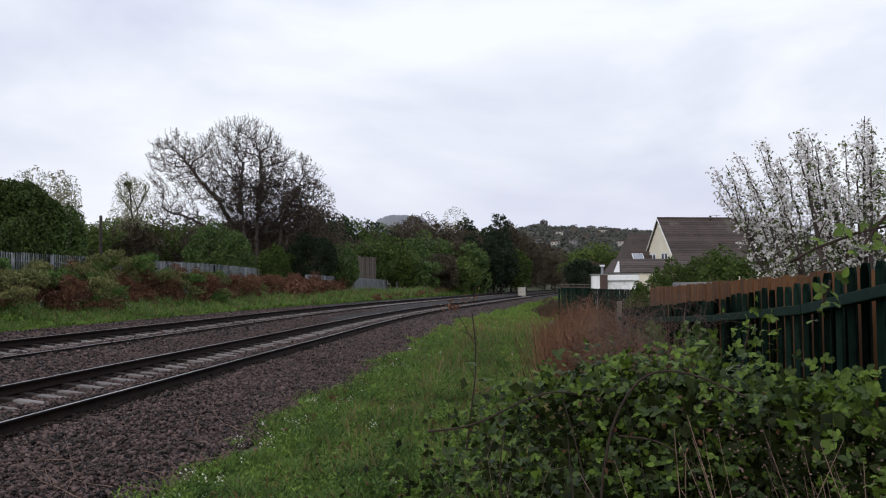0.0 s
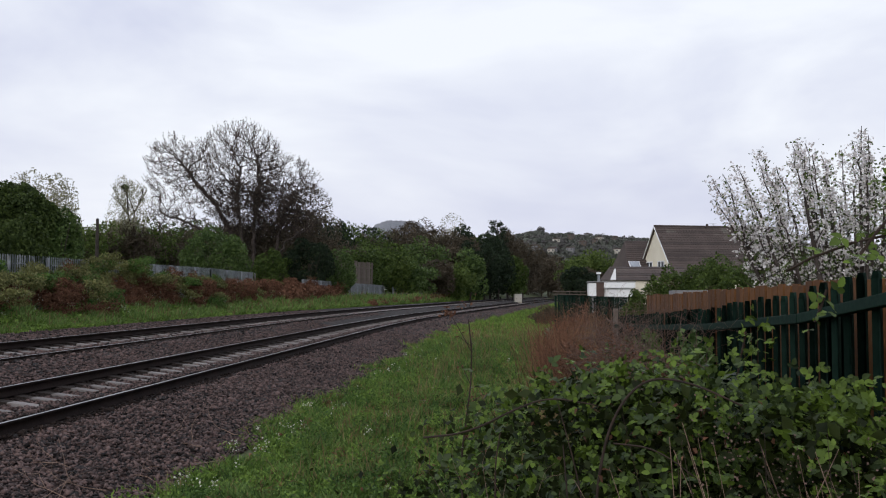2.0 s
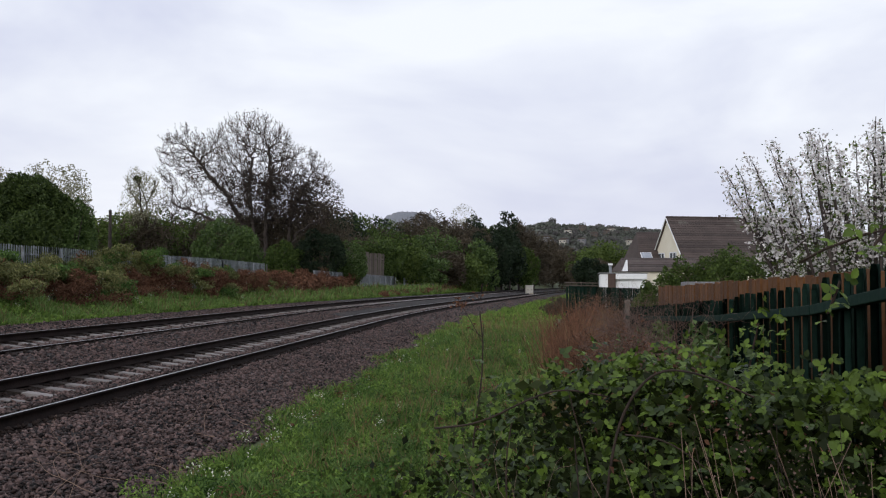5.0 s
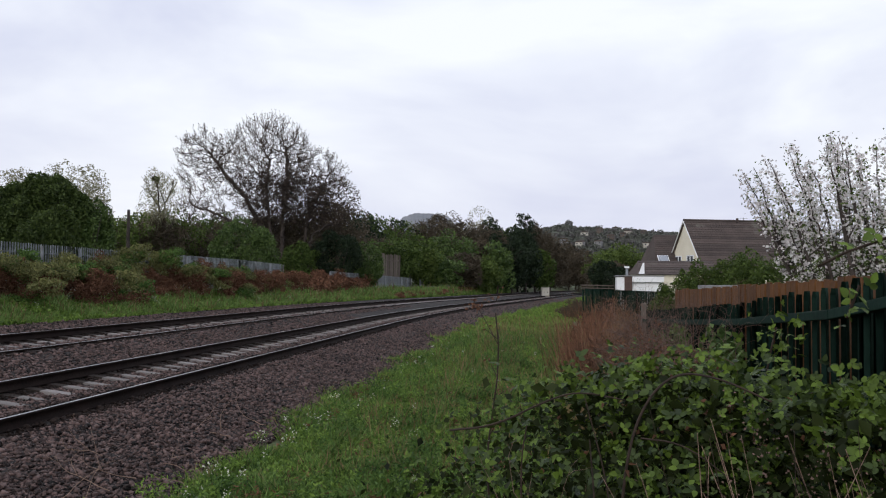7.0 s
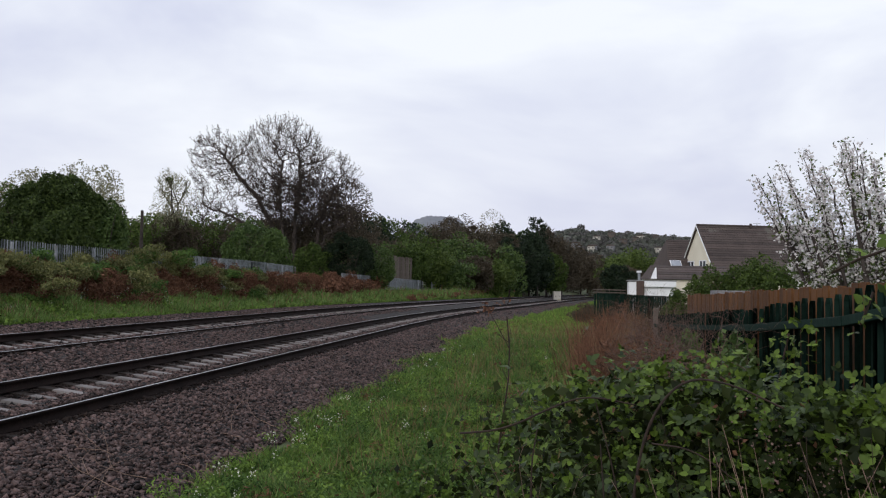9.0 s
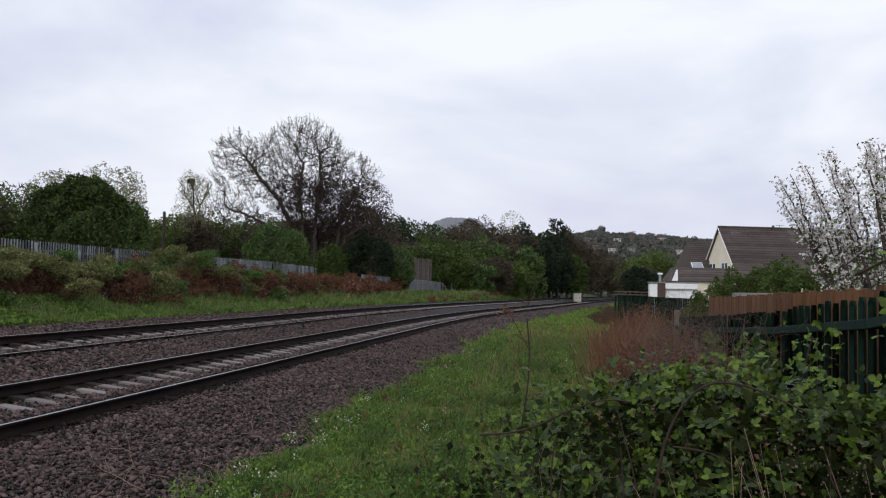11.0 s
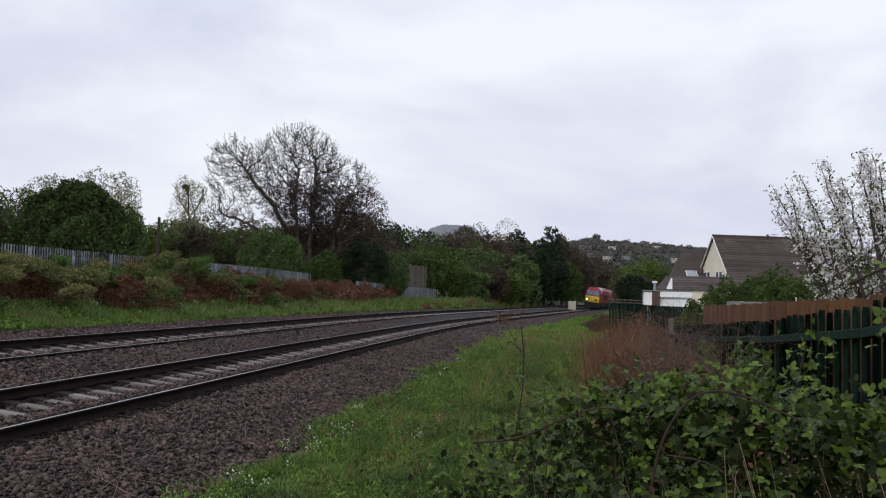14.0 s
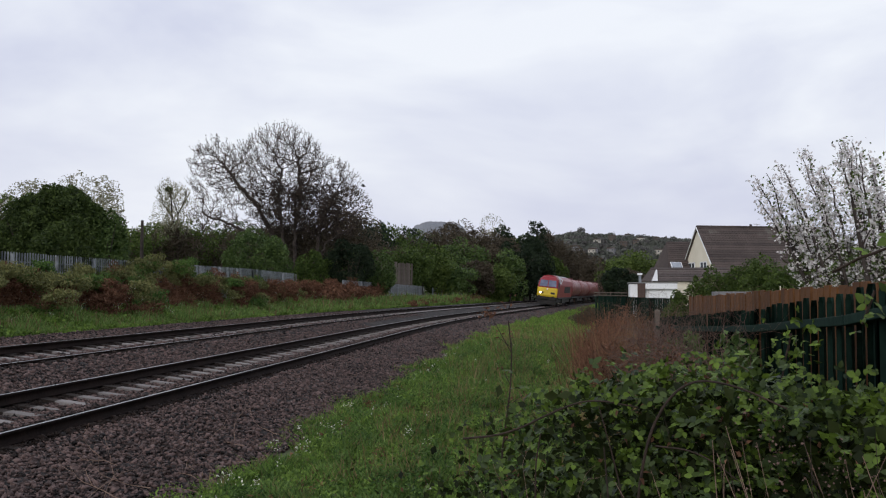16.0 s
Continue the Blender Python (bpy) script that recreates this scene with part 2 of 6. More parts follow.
def box(bm, x0, x1, y0, y1, z0, z1, bevel=0.0, m=None):
    made = bmesh.ops.create_cube(bm, size=1.0)["verts"]
    for v in made:
        v.co = Vector(((x0 + x1) / 2 + v.co.x * (x1 - x0), (y0 + y1) / 2 + v.co.y * (y1 - y0), (z0 + z1) / 2 + v.co.z * (z1 - z0)))
    if bevel:
        edges = list({e for v in made for e in v.link_edges})
        made = bmesh.ops.bevel(bm, geom=edges, offset=bevel, segments=2, affect="EDGES", profile=0.6)["verts"]
    if m is not None:
        bmesh.ops.transform(bm, matrix=m, verts=made)
    return bm


def boxed(*args, **kw):
    return box(bmesh.new(), *args, **kw)


def rod(bm, a, b, r0, r1=None, sides=8):
    a, b = Vector(a), Vector(b)
    r1 = r0 if r1 is None else r1
    turn = (b - a).to_track_quat("Z", "Y").to_matrix().to_4x4()
    bmesh.ops.create_cone(bm, cap_ends=True, segments=sides, radius1=r0, radius2=r1, depth=(b - a).length,
                          matrix=Matrix.Translation((a + b) / 2) @ turn)
    return bm


def prism(bm, outline, y0, y1):
    """A solid whose section (x, z) is swept from y0 to y1."""
    a = [bm.verts.new((x, y0, z)) for x, z in outline]
    b = [bm.verts.new((x, y1, z)) for x, z in outline]
    n = len(outline)
    bm.faces.new(a)
    bm.faces.new(b[::-1])
    for i in range(n):
        bm.faces.new((a[i], b[i], b[(i + 1) % n], a[(i + 1) % n]))
    bmesh.ops.recalc_face_normals(bm, faces=bm.faces)
    return bm


# ---- the line of the railway and the lie of the land ----
def shift(y):
    """How far the railway has swung to the right of its straight part, y metres on."""
    y = np.asarray(y, float)
    a = np.clip((y - 38) / 38, 0, 1)
    s = 0.103 * 38 * a * a / 2 + 0.103 * np.clip(y - 76, 0, None)
    b = np.clip(y - 150, 0, None)
    return s + b * b * 0.00035


def slope(y):
    return float((shift(y + 0.5) - shift(y - 0.5)))


PROFILE_U = [-4000, -260, -60, -30, -19.5, -17.6, -16.3, -15.0, -13.2, -12.5, -11.58, -11.1, -10.45, -10.08, -9.75, -9.0, -8.3, -8.035, -7.5, -7.2, -6.95, -6.75, -6.53, -5.75, -3.8, -3.2, -1.2, 0.6, 2.5, 8, 20, 60, 260, 4000]
PROFILE_Z = [6, 4, 2.6, 1.9, 1.45, 1.3, 0.98, 0.42, 0.35, 0.34, 0.29, 0.24, 0.25, 0.265, 0.25, 0.1, 0.0, -0.05, -0.12, -0.108, -0.1, -0.12, -0.2, -0.24, -0.56, -0.5, -0.33, -0.22, -0.15, 0.1, 0.9, 1.4, 3, 6]


def ground_z(x, y):
    x, y = np.asarray(x, float), np.asarray(y, float)
    u = x - shift(y)
    z = np.interp(u, PROFILE_U, PROFILE_Z)
    right = np.clip((u + 4.0) / 4.0, 0, 1) * np.clip((24 - u) / 16, 0, 1)
    return z - right * 0.34 * np.clip((y - 5) / 18, 0, 1)


def rail_z(u):
    return np.interp(u, [-11.58, -10.08, -8.035, -6.53], [0.515, 0.345, 0.165, -0.01])


def grid(name, us, ys, mat, lift=0.0, rough=0.0, follow=True):
    U, Y = np.meshgrid(us, ys)
    X = U + shift(Y) if follow else U
    Z = ground_z(X, Y) + lift
    if rough:
        Z = Z + np.abs(rng.normal(0, rough, Z.shape))
    n, m = len(us), len(ys)
    i = (np.arange(m - 1)[:, None] * n + np.arange(n - 1)[None]).ravel()
    return sheet(name, np.stack([X, Y, Z], -1).reshape(-1, 3), np.stack([i, i + 1, i + n + 1, i + n], -1), mat, smooth=True)


us = np.unique(np.concatenate([np.array(PROFILE_U), np.linspace(-30, 30, 150), [-1500, -600, -120, 120, 600, 1500]]))
us = us[(us > -3999) & (us < 3999)]
ys = np.concatenate([[-2500, -800, -300, -100, -40, -15], np.linspace(-5, 60, 160), np.linspace(62, 200, 60), [260, 340, 450, 600, 900, 1400, 2400, 3600]])
ground = tagged(grid("ground", np.concatenate([[-3900], us, [3900]]), np.clip(ys, -2500, 3600), M_SOIL), "rough green turf and dark soil beside the railway", "ground", kind="structure")
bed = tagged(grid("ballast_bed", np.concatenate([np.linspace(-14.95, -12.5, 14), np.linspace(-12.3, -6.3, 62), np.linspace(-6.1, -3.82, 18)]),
                  np.concatenate([np.linspace(-20, 4, 30), np.linspace(4.2, 60, 420), np.linspace(61, 220, 120), np.linspace(225, 520, 40)]), M_BALLASTSHADE, lift=0.012, rough=0.012),
             "grey-brown crushed stone ballast under two tracks, gap shade in its colour", "ballast", kind="structure")


# ---- tracks ----
def rail(parent, u, name="rail"):
    sec = [(-0.07, -0.16), (0.07, -0.16), (0.07, -0.145), (0.012, -0.12), (0.01, -0.045), (0.036, -0.035), (0.036, -0.006), (0.026, 0.0), (-0.026, 0.0),
           (-0.036, -0.006), (-0.036, -0.035), (-0.01, -0.045), (-0.012, -0.12), (-0.07, -0.145)]
    yy = np.concatenate([np.linspace(-30, 38, 12), np.linspace(40, 160, 61), np.linspace(165, 520, 50)])
    z0 = float(rail_z(u))
    v = np.array([[(u + float(shift(y)) + a, y, z0 + c) for a, c in sec] for y in yy]).reshape(-1, 3)
    k = len(sec)
    faces, idx = [], []
    for i in range(len(yy) - 1):
        for j in range(k):
            faces.append((i * k + j, i * k + (j + 1) % k, (i + 1) * k + (j + 1) % k, (i + 1) * k + j))
            idx.append(1 if j == 7 else 0)
    return sheet(name, v, faces, [M_RAIL, M_RAILTOP], idx, parent)


SLEEPER_GAP = 0.66


def sleeper_mesh():
    bm = bmesh.new()
    cuts = (-1.25, -1.05, -0.42, 0.42, 1.05, 1.25)
    rings = [[bm.verts.new((x, y, z)) for x, z in ((-0.135, -0.12), (0.135, -0.12), (0.105, 0.0), (-0.105, 0.0))] for y in cuts]
    for k, (p, q) in enumerate(zip(rings, rings[1:])):
        for i in range(4):
            bm.faces.new((p[i], q[i], q[(i + 1) % 4], p[(i + 1) % 4])).material_index = k % 2
    bm.faces.new(rings[0])
    bm.faces.new(rings[-1][::-1])
    bmesh.ops.recalc_face_normals(bm, faces=bm.faces)
    bmesh.ops.rotate(bm, cent=(0, 0, 0), matrix=Matrix.Rotation(radians(90), 3, "Z"), verts=bm.verts)
    me = bpy.data.meshes.new("sleeper")
    bm.to_mesh(me)
    bm.free()
    me.materials.append(M_SLEEPER)
    me.materials.append(M_DARKSLEEPER)
    return me


def track(label, near, far):
    t = empty("railway_track", Matrix(), label, "railway track", "double track", "structure")
    rail(t, near)
    rail(t, far)
    mid = (near + far) / 2
    za, zb = float(rail_z(near)), float(rail_z(far))
    tilt = math.degrees(math.atan2(za - zb, near - far))
    me = sleeper_mesh()
    for i in range(215):
        y = 4.1 + i * SLEEPER_GAP
        s = new("sleeper", me)
        s.parent = t
        s.matrix_basis = pose(mid + float(shift(y)), y, (za + zb) / 2 - 0.155 + 0.012 * math.sin(i * 2.3), 0, -tilt, -math.degrees(math.atan(slope(y))))
    return t


track("near running line on pale concrete sleepers, rusty rails with bright heads", -6.53, -8.035)
track("far running line on pale concrete sleepers, rusty rails with bright heads", -10.08, -11.58)


# ---- plants ----
def leaves(centres, size, spread=0.35, narrow=0.55, droop=0.3, up=0.0):
    """Folded four-cornered leaves at the given places: vertices and triangles."""
    n = len(centres)
    d = rng.normal(size=(n, 3))
    d[:, 2] = d[:, 2] * (1 - up) + up * 1.5
    d /= np.linalg.norm(d, axis=1)[:, None]
    e = np.cross(d, rng.normal(size=(n, 3)))
    e /= np.linalg.norm(e, axis=1)[:, None]
    f = np.cross(d, e)
    s = (size * rng.uniform(1 - spread, 1 + spread, n))[:, None]
    c = np.asarray(centres, float)
    a, b = c - d * s / 2, c + d * s / 2
    l, r = c + e * s * narrow / 2 + f * s * droop * 0.4, c - e * s * narrow / 2 + f * s * droop * 0.4
    v = np.stack([a, l, b, r], 1).reshape(-1, 3)
    i = np.arange(n)[:, None] * 4
    return v, np.concatenate([i + [0, 1, 2], i + [0, 2, 3]], 0)


def blades(x, y, z, height, width, lean=0.5):
    n = len(x)
    a = rng.uniform(0, 2 * np.pi, n)
    b = rng.uniform(0, 2 * np.pi, n)
    h = height * rng.uniform(0.5, 1.3, n)
    k = h * lean * rng.uniform(0.1, 1.0, n)
    base = np.stack([x, y, z], -1)
    side = np.stack([np.cos(a), np.sin(a), 0 * a], -1) * (width / 2)
    go = np.stack([np.cos(b) * k, np.sin(b) * k, h], -1)
    mid = base + go * 0.55 + np.stack([0 * h, 0 * h, h * 0.08], -1)
    v = np.stack([base - side, base + side, mid + side * 0.8, mid - side * 0.8, base + go], 1).reshape(-1, 3)
    i = np.arange(n)[:, None] * 5
    return v, np.concatenate([i + [0, 1, 2], i + [0, 2, 3], i + [3, 2, 4]], 0)


def tubes(segs, sides):
    """Tapered tubes for rows of (a, b, ra, rb)."""
    A, B = np.array([s[0] for s in segs], float), np.array([s[1] for s in segs], float)
    ra, rb = np.array([s[2] for s in segs]), np.array([s[3] for s in segs])
    d = B - A
    d /= np.maximum(np.linalg.norm(d, axis=1), 1e-9)[:, None]
    h = np.where(np.abs(d[:, 2:3]) > 0.9, [[1.0, 0, 0]], [[0, 0, 1.0]])
    e = np.cross(d, h)
    e /= np.linalg.norm(e, axis=1)[:, None]
    f = np.cross(d, e)
    t = np.arange(sides) * 2 * np.pi / sides
    ring = e[:, None] * np.cos(t)[None, :, None] + f[:, None] * np.sin(t)[None, :, None]
    v = np.concatenate([A[:, None] + ring * ra[:, None, None], B[:, None] + ring * rb[:, None, None]], 1).reshape(-1, 3)
    i = np.arange(len(segs))[:, None] * 2 * sides
    j = np.arange(sides)
    q = np.stack([j, (j + 1) % sides, (j + 1) % sides + sides, j + sides], -1)
    return v, (i[:, :, None] + q[None]).reshape(-1, 4)


def grow(seed, start, way, length, radius, depth, fork=(2, 3), bend=0.25, angle=0.6, shrink=0.74, lift=0.12, steps=3, out=None, tips=None):
    """Limbs that fork again and again: rows for tubes(), and the places of the twig ends."""
    r = seed
    p, w = np.array(start, float), np.array(way, float)
    for k in range(steps):
        w = w + r.normal(0, bend, 3) * 0.5 + np.array([0, 0, lift])
        w /= np.linalg.norm(w)
        q = p + w * length / steps
        r0, r1 = radius * (1 - 0.4 * k / steps), radius * (1 - 0.4 * (k + 1) / steps)
        out.append((p, q, r0, r1, depth))
        p = q
        if depth <= 2:
            tips.append(p)
    if depth == 0:
        return
    for k in range(int(r.integers(fork[0], fork[1] + 1))):
        s = r.normal(0, 1, 3)
        s -= w * (s @ w)
        s /= np.linalg.norm(s)
        a = angle * r.uniform(0.6, 1.25)
        grow(r, p, w * math.cos(a) + s * math.sin(a), length * shrink * r.uniform(0.8, 1.15), radius * 0.58, depth - 1, fork, bend, angle, shrink, lift, steps, out, tips)


def joined(segs):
    """Only the limbs that hang together from the first one on."""
    ends, kept = {tuple(np.round(segs[0][0], 5))}, []
    for s in segs:
        if tuple(np.round(s[0], 5)) in ends:
            ends.add(tuple(np.round(s[1], 5)))
            kept.append(s)
    return kept


def limbs(segs, parent, split=3):
    thick = [s[:4] for s in segs if s[4] > split]
    thin = [s[:4] for s in segs if s[4] <= split]
    v, f = tubes(thick, 7)
    sheet("trunk", v, f, M_BARK, parent=parent, smooth=True)
    if thin:
        v, f = tubes(thin, 3)
        tagged(sheet("twig", v, f, M_TWIG, parent=parent), kind="stuff")


def clump_points(n, centre, radii, seed, lumps=14, fill=0.45):
    """Points in an uneven crown made of many lumps."""
    r = np.random.default_rng(seed)
    d = r.normal(size=(lumps, 3))
    d /= np.linalg.norm(d, axis=1)[:, None]
    d *= r.uniform(0.35, 0.85, lumps)[:, None]
    size = r.uniform(0.22, 0.5, lumps)
    w = r.choice(lumps, n, p=size ** 2 / (size ** 2).sum())
    e = r.normal(size=(n, 3))
    e /= np.linalg.norm(e, axis=1)[:, None]
    p = d[w] + e * (size[w] * r.uniform(fill, 1.0, n) ** 0.5)[:, None]
    return np.asarray(centre) + p * np.asarray(radii)


def dense_points(n, centre, radii, seed, lumps=70):
    """Points on the outside of a close-leaved crown with many small bulges."""
    r = np.random.default_rng(seed)
    d = r.normal(size=(lumps, 3))
    d /= np.linalg.norm(d, axis=1)[:, None]
    d *= r.uniform(0.6, 0.8, lumps)[:, None]
    size = r.uniform(0.18, 0.34, lumps)
    w = r.choice(lumps, n * 2, p=size ** 2 / (size ** 2).sum())
    e = r.normal(size=(n * 2, 3))
    e /= np.linalg.norm(e, axis=1)[:, None]
    p = d[w] + e * (size[w] * r.uniform(0.75, 1.06, n * 2))[:, None]
    p = p[np.linalg.norm(p, axis=1) > 0.7][:n]
    return np.asarray(centre) + p * np.asarray(radii)


def tree(x, y, height, width, leaf, label, n=5000, size=0.3, seed=1, bare=0.25, category="tree", lumps=22, group="", z=None, name="tree", bottom=0.18):
    z = float(ground_z(x, y)) if z is None else z
    t = empty(name, pose(x, y, z), label, category, group)
    r = np.random.default_rng(seed)
    segs, tips = [], []
    grow(r, (0, 0, -0.2), (0, 0, 1), height * bare + 0.2, 0.02 * height, 4, (2, 3), 0.2, 0.55, 0.72, 0.1, 2, segs, tips)
    top = height * 0.97
    segs = joined([s for s in segs if s[1][2] < top and np.hypot(s[1][0], s[1][1]) < width / 2])
    v, f = tubes([s[:4] for s in segs], 5)
    sheet("trunk", v, f, M_BARK, parent=t, smooth=True)
    c = clump_points(n, (0, 0, height * (0.5 + bottom / 2)), (width / 2, width / 2, height * (0.5 - bottom / 2) * 1.1), seed + 50, lumps)
    c = c[c[:, 2] > 0.1]
    twiggy = leaf == M_BROWNWOOD
    v, f = leaves(c, size * 2.0, narrow=0.13, up=0.35) if twiggy else leaves(c, size)
    sheet("crown", v, f, leaf, parent=t)
    return t


def bush(x, y, w, h, leaf, label, n=4000, size=0.2, seed=1, category="bush", name="bush", depth=None, group="", lumps=20, z=None, dense=False):
    z = float(ground_z(x, y)) if z is None else z
    t = empty(name, pose(x, y, z), label, category, group)
    r = np.random.default_rng(seed)
    segs = [((0, 0, -0.1), (r.normal(0, w * 0.2), r.normal(0, w * 0.2), h * r.uniform(0.4, 0.8)), 0.03 + 0.008 * h, 0.01) for _ in range(9)]
    v, f = tubes(segs, 5)
    tagged(sheet("stem", v, f, M_BARK, parent=t), kind="stuff")
    c = (dense_points if dense else clump_points)(n, (0, 0, h * 0.5), (w / 2, (depth or w) / 2, h * 0.55), seed + 9, 70 if dense else lumps)
    c = c[c[:, 2] > 0.02]
    v, f = leaves(c, size)
    sheet("crown", v, f, leaf, parent=t)
    return t


# the large bare tree behind the steel fence
def crown_lobes(r, lobes, n):
    """Points spread through a crown of rounded lobes (x, z, half breadth, half height, half depth), thickest near the outside."""
    vol = np.array([a * b * c for _, _, a, b, c in lobes])
    pts = []
    for (x, z, a, b, c), share in zip(lobes, vol / vol.sum()):
        m = max(30, int(n * share))
        e = r.normal(size=(m, 3))
        e /= np.linalg.norm(e, axis=1)[:, None]
        e *= (r.random(m) ** 0.27)[:, None]
        pts.append(np.array([x, 0, z]) + e * [a, c, b])
    return np.concatenate(pts)


def branch_out(r, stems, targets, step, reach, kill, rounds=70):
    """Limbs that grow from the stems towards the targets and fork on the way: nodes and their parents."""
    nodes, up = [], []
    for stem in stems:
        p = np.array(stem[0], float)
        nodes.append(p)
        up.append(-1)
        for q in stem[1:]:
            q = np.array(q, float)
            m = max(1, int(np.linalg.norm(q - p) / step))
            for k in range(m):
                nodes.append(p + (q - p) * (k + 1) / m + r.normal(0, 0.05, 3))
                up.append(len(nodes) - 2)
            p = q
    alive = [Vector(p) for p in targets]
    for _ in range(rounds):
        tree_ = kdtree.KDTree(len(nodes))
        for i, p in enumerate(nodes):
            tree_.insert(Vector(p), i)
        tree_.balance()
        pull, left = {}, []
        for a in alive:
            co, i, dist = tree_.find(a)
            if dist < kill:
                continue
            left.append(a)
            if dist < reach:
                pull.setdefault(i, []).append((a - co) / dist)
        if len(left) == 0 or not pull:
            break
        alive = left
        for i, ways in pull.items():
            w = np.sum([list(v) for v in ways], 0) / len(ways) + r.normal(0, 0.28, 3)
            nodes.append(nodes[i] + w / max(np.linalg.norm(w), 1e-6) * step)
            up.append(i)
    return np.array(nodes), np.array(up)


def bare_tree():
    x, y = -22.3, 77.0
    z = float(ground_z(x, y))
    t = empty("bare_tree", pose(x, y, z), "broad old tree, bare but for opening buds, with ivy-dark trunks", "tree")
    r = np.random.default_rng(11)
    lobes = [(-1.75, 10.5, 4.4, 4.4, 4.2), (-7.7, 10.7, 2.6, 3.2, 3.0), (-5.4, 9.9, 2.2, 2.8, 2.6), (2.4, 8.8, 3.1, 3.3, 3.4), (-7.2, 6.7, 3.2, 1.7, 2.5),
             (3.9, 6.4, 1.8, 1.9, 2.2), (-0.6, 7.2, 4.2, 2.3, 3.2)]
    stems = [[(-1.4, 0, -0.2), (-2.1, 0, 4.6), (-4.2, 0.3, 8.1), (-5.8, 0.4, 9.6), (-6.7, 0.3, 11.0)], [(-0.9, 0.3, -0.2), (-1.7, 0.5, 5.0), (-2.1, 0.6, 8.0), (-1.8, 0.5, 11.0)],
             [(-0.2, -0.4, -0.2), (-0.3, -0.6, 5.0), (0.2, -0.8, 8.5), (0.1, -0.7, 11.5)], [(0.9, 0.2, -0.2), (1.6, 0.4, 4.6), (2.0, 0.5, 6.8), (3.1, 0.3, 8.6)],
             [(-1.3, -0.2, -0.2), (-3.3, -0.4, 4.6), (-6.0, -0.5, 6.0), (-8.6, -0.4, 6.9)], [(-0.5, 0.6, -0.2), (-0.7, 1.2, 6.0), (-0.9, 1.6, 9.0)],
             [(1.2, -0.2, -0.2), (2.5, -0.5, 4.4), (4.5, -0.6, 5.4)], [(-0.6, -0.6, -0.2), (-1.2, -1.4, 6.0), (-1.4, -1.8, 9.0)]]
    nodes, up = branch_out(r, stems, crown_lobes(r, lobes, 5200), 0.31, 3.0, 0.45)
    load = np.zeros(len(nodes))
    for i in range(len(nodes) - 1, -1, -1):
        load[i] = max(load[i], 1.0)
        if up[i] >= 0:
            load[up[i]] += load[i]
    rad = np.minimum(0.0165 * load ** 0.44, 0.36)
    segs = [(nodes[up[i]], nodes[i], min(rad[up[i]], rad[i] * 1.5), rad[i], 5 if rad[i] > 0.05 else 2) for i in range(len(nodes)) if up[i] >= 0]
    tips = []
    thin = np.where(rad < 0.045)[0]
    heart = np.array([-1.6, 0, 6.5])
    for i in np.concatenate([thin, thin]):
        p = nodes[i]
        w = (p - heart) / np.linalg.norm(p - heart) * 0.6 + r.normal(0, 0.6, 3)
        l = r.uniform(0.16, 0.34)
        q = p + w / np.linalg.norm(w) * l
        e = q + (w / np.linalg.norm(w) * 0.6 + [0, 0, 0.8]) * l * 0.8
        segs.append((p, q, 0.0145, 0.013, 1))
        segs.append((q, e, 0.013, 0.01, 1))
        tips.append(e)
    root = np.arange(len(nodes))
    for i in range(len(nodes)):
        if up[i] >= 0:
            root[i] = root[up[i]]
    for k in np.unique(root):
        thick = [(nodes[up[i]], nodes[i], min(rad[up[i]], rad[i] * 1.5), rad[i]) for i in np.where(root == k)[0] if up[i] >= 0 and rad[i] > 0.05]
        v, f = tubes(thick, 7)
        sheet("trunk", v, f, M_BARK, parent=t, smooth=True)
    v, f = tubes([g[:4] for g in segs if g[4] < 4], 3)
    tagged(sheet("twig", v, f, M_TWIG, parent=t), kind="stuff")
    tips = np.array(tips)
    c = np.concatenate([tips, tips[rng.integers(0, len(tips), 5000)]]) + rng.normal(0, 0.05, (len(tips) + 5000, 3))
    # shoots and ivy crowding round the stems
    k = nodes[(np.abs(nodes[:, 0] + 0.3) < 3.6) & (nodes[:, 2] < 9.5)]
    k = k[rng.integers(0, len(k), 4200)] + rng.normal(0, 0.35, (4200, 3))
    v, f = leaves(k, 0.5, narrow=0.09, up=0.35)
    tagged(sheet("ivy_stem", v, f, M_TWIG, parent=t), kind="stuff")
    v, f = leaves(c, 0.12)
    tagged(sheet("bud", v, f, M_BUD, parent=t), kind="stuff")


bare_tree()
GREY_GREEN = "slender tree in pale new leaf behind the steel fence"
FENCE_BUSH = "dense dark evergreen growing over the steel fence"

# behind the steel fence
bush(-28.0, 45.2, 4.2, 4.7, M_HEDGEGREEN, "rounded dark evergreen beside the tall hedge tree", n=20000, size=0.18, seed=21, dense=True)
bush(-26.0, 45.0, 5.0, 5.4, M_HEDGEGREEN, "tall rounded dark evergreen hedge tree behind the steel fence", n=42000, size=0.19, seed=3, dense=True)
bush(-23.9, 45.4, 2.7, 4.5, M_IVY, "ivy-green bush beside the tall evergreen", n=12000, size=0.17, seed=4, dense=True)
bush(-19.2, 33.4, 2.6, 3.0, M_HEDGEGREEN, "dark evergreen bough hanging over the steel fence", n=12000, size=0.13, seed=19, dense=True, z=1.5)
bush(-31.4, 41.5, 4.4, 2.9, M_HEDGEGREEN, "dark evergreen tree at the end of the row", n=14000, size=0.2, seed=5, dense=True)
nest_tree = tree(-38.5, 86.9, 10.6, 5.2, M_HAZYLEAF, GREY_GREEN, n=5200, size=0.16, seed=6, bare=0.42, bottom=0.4)
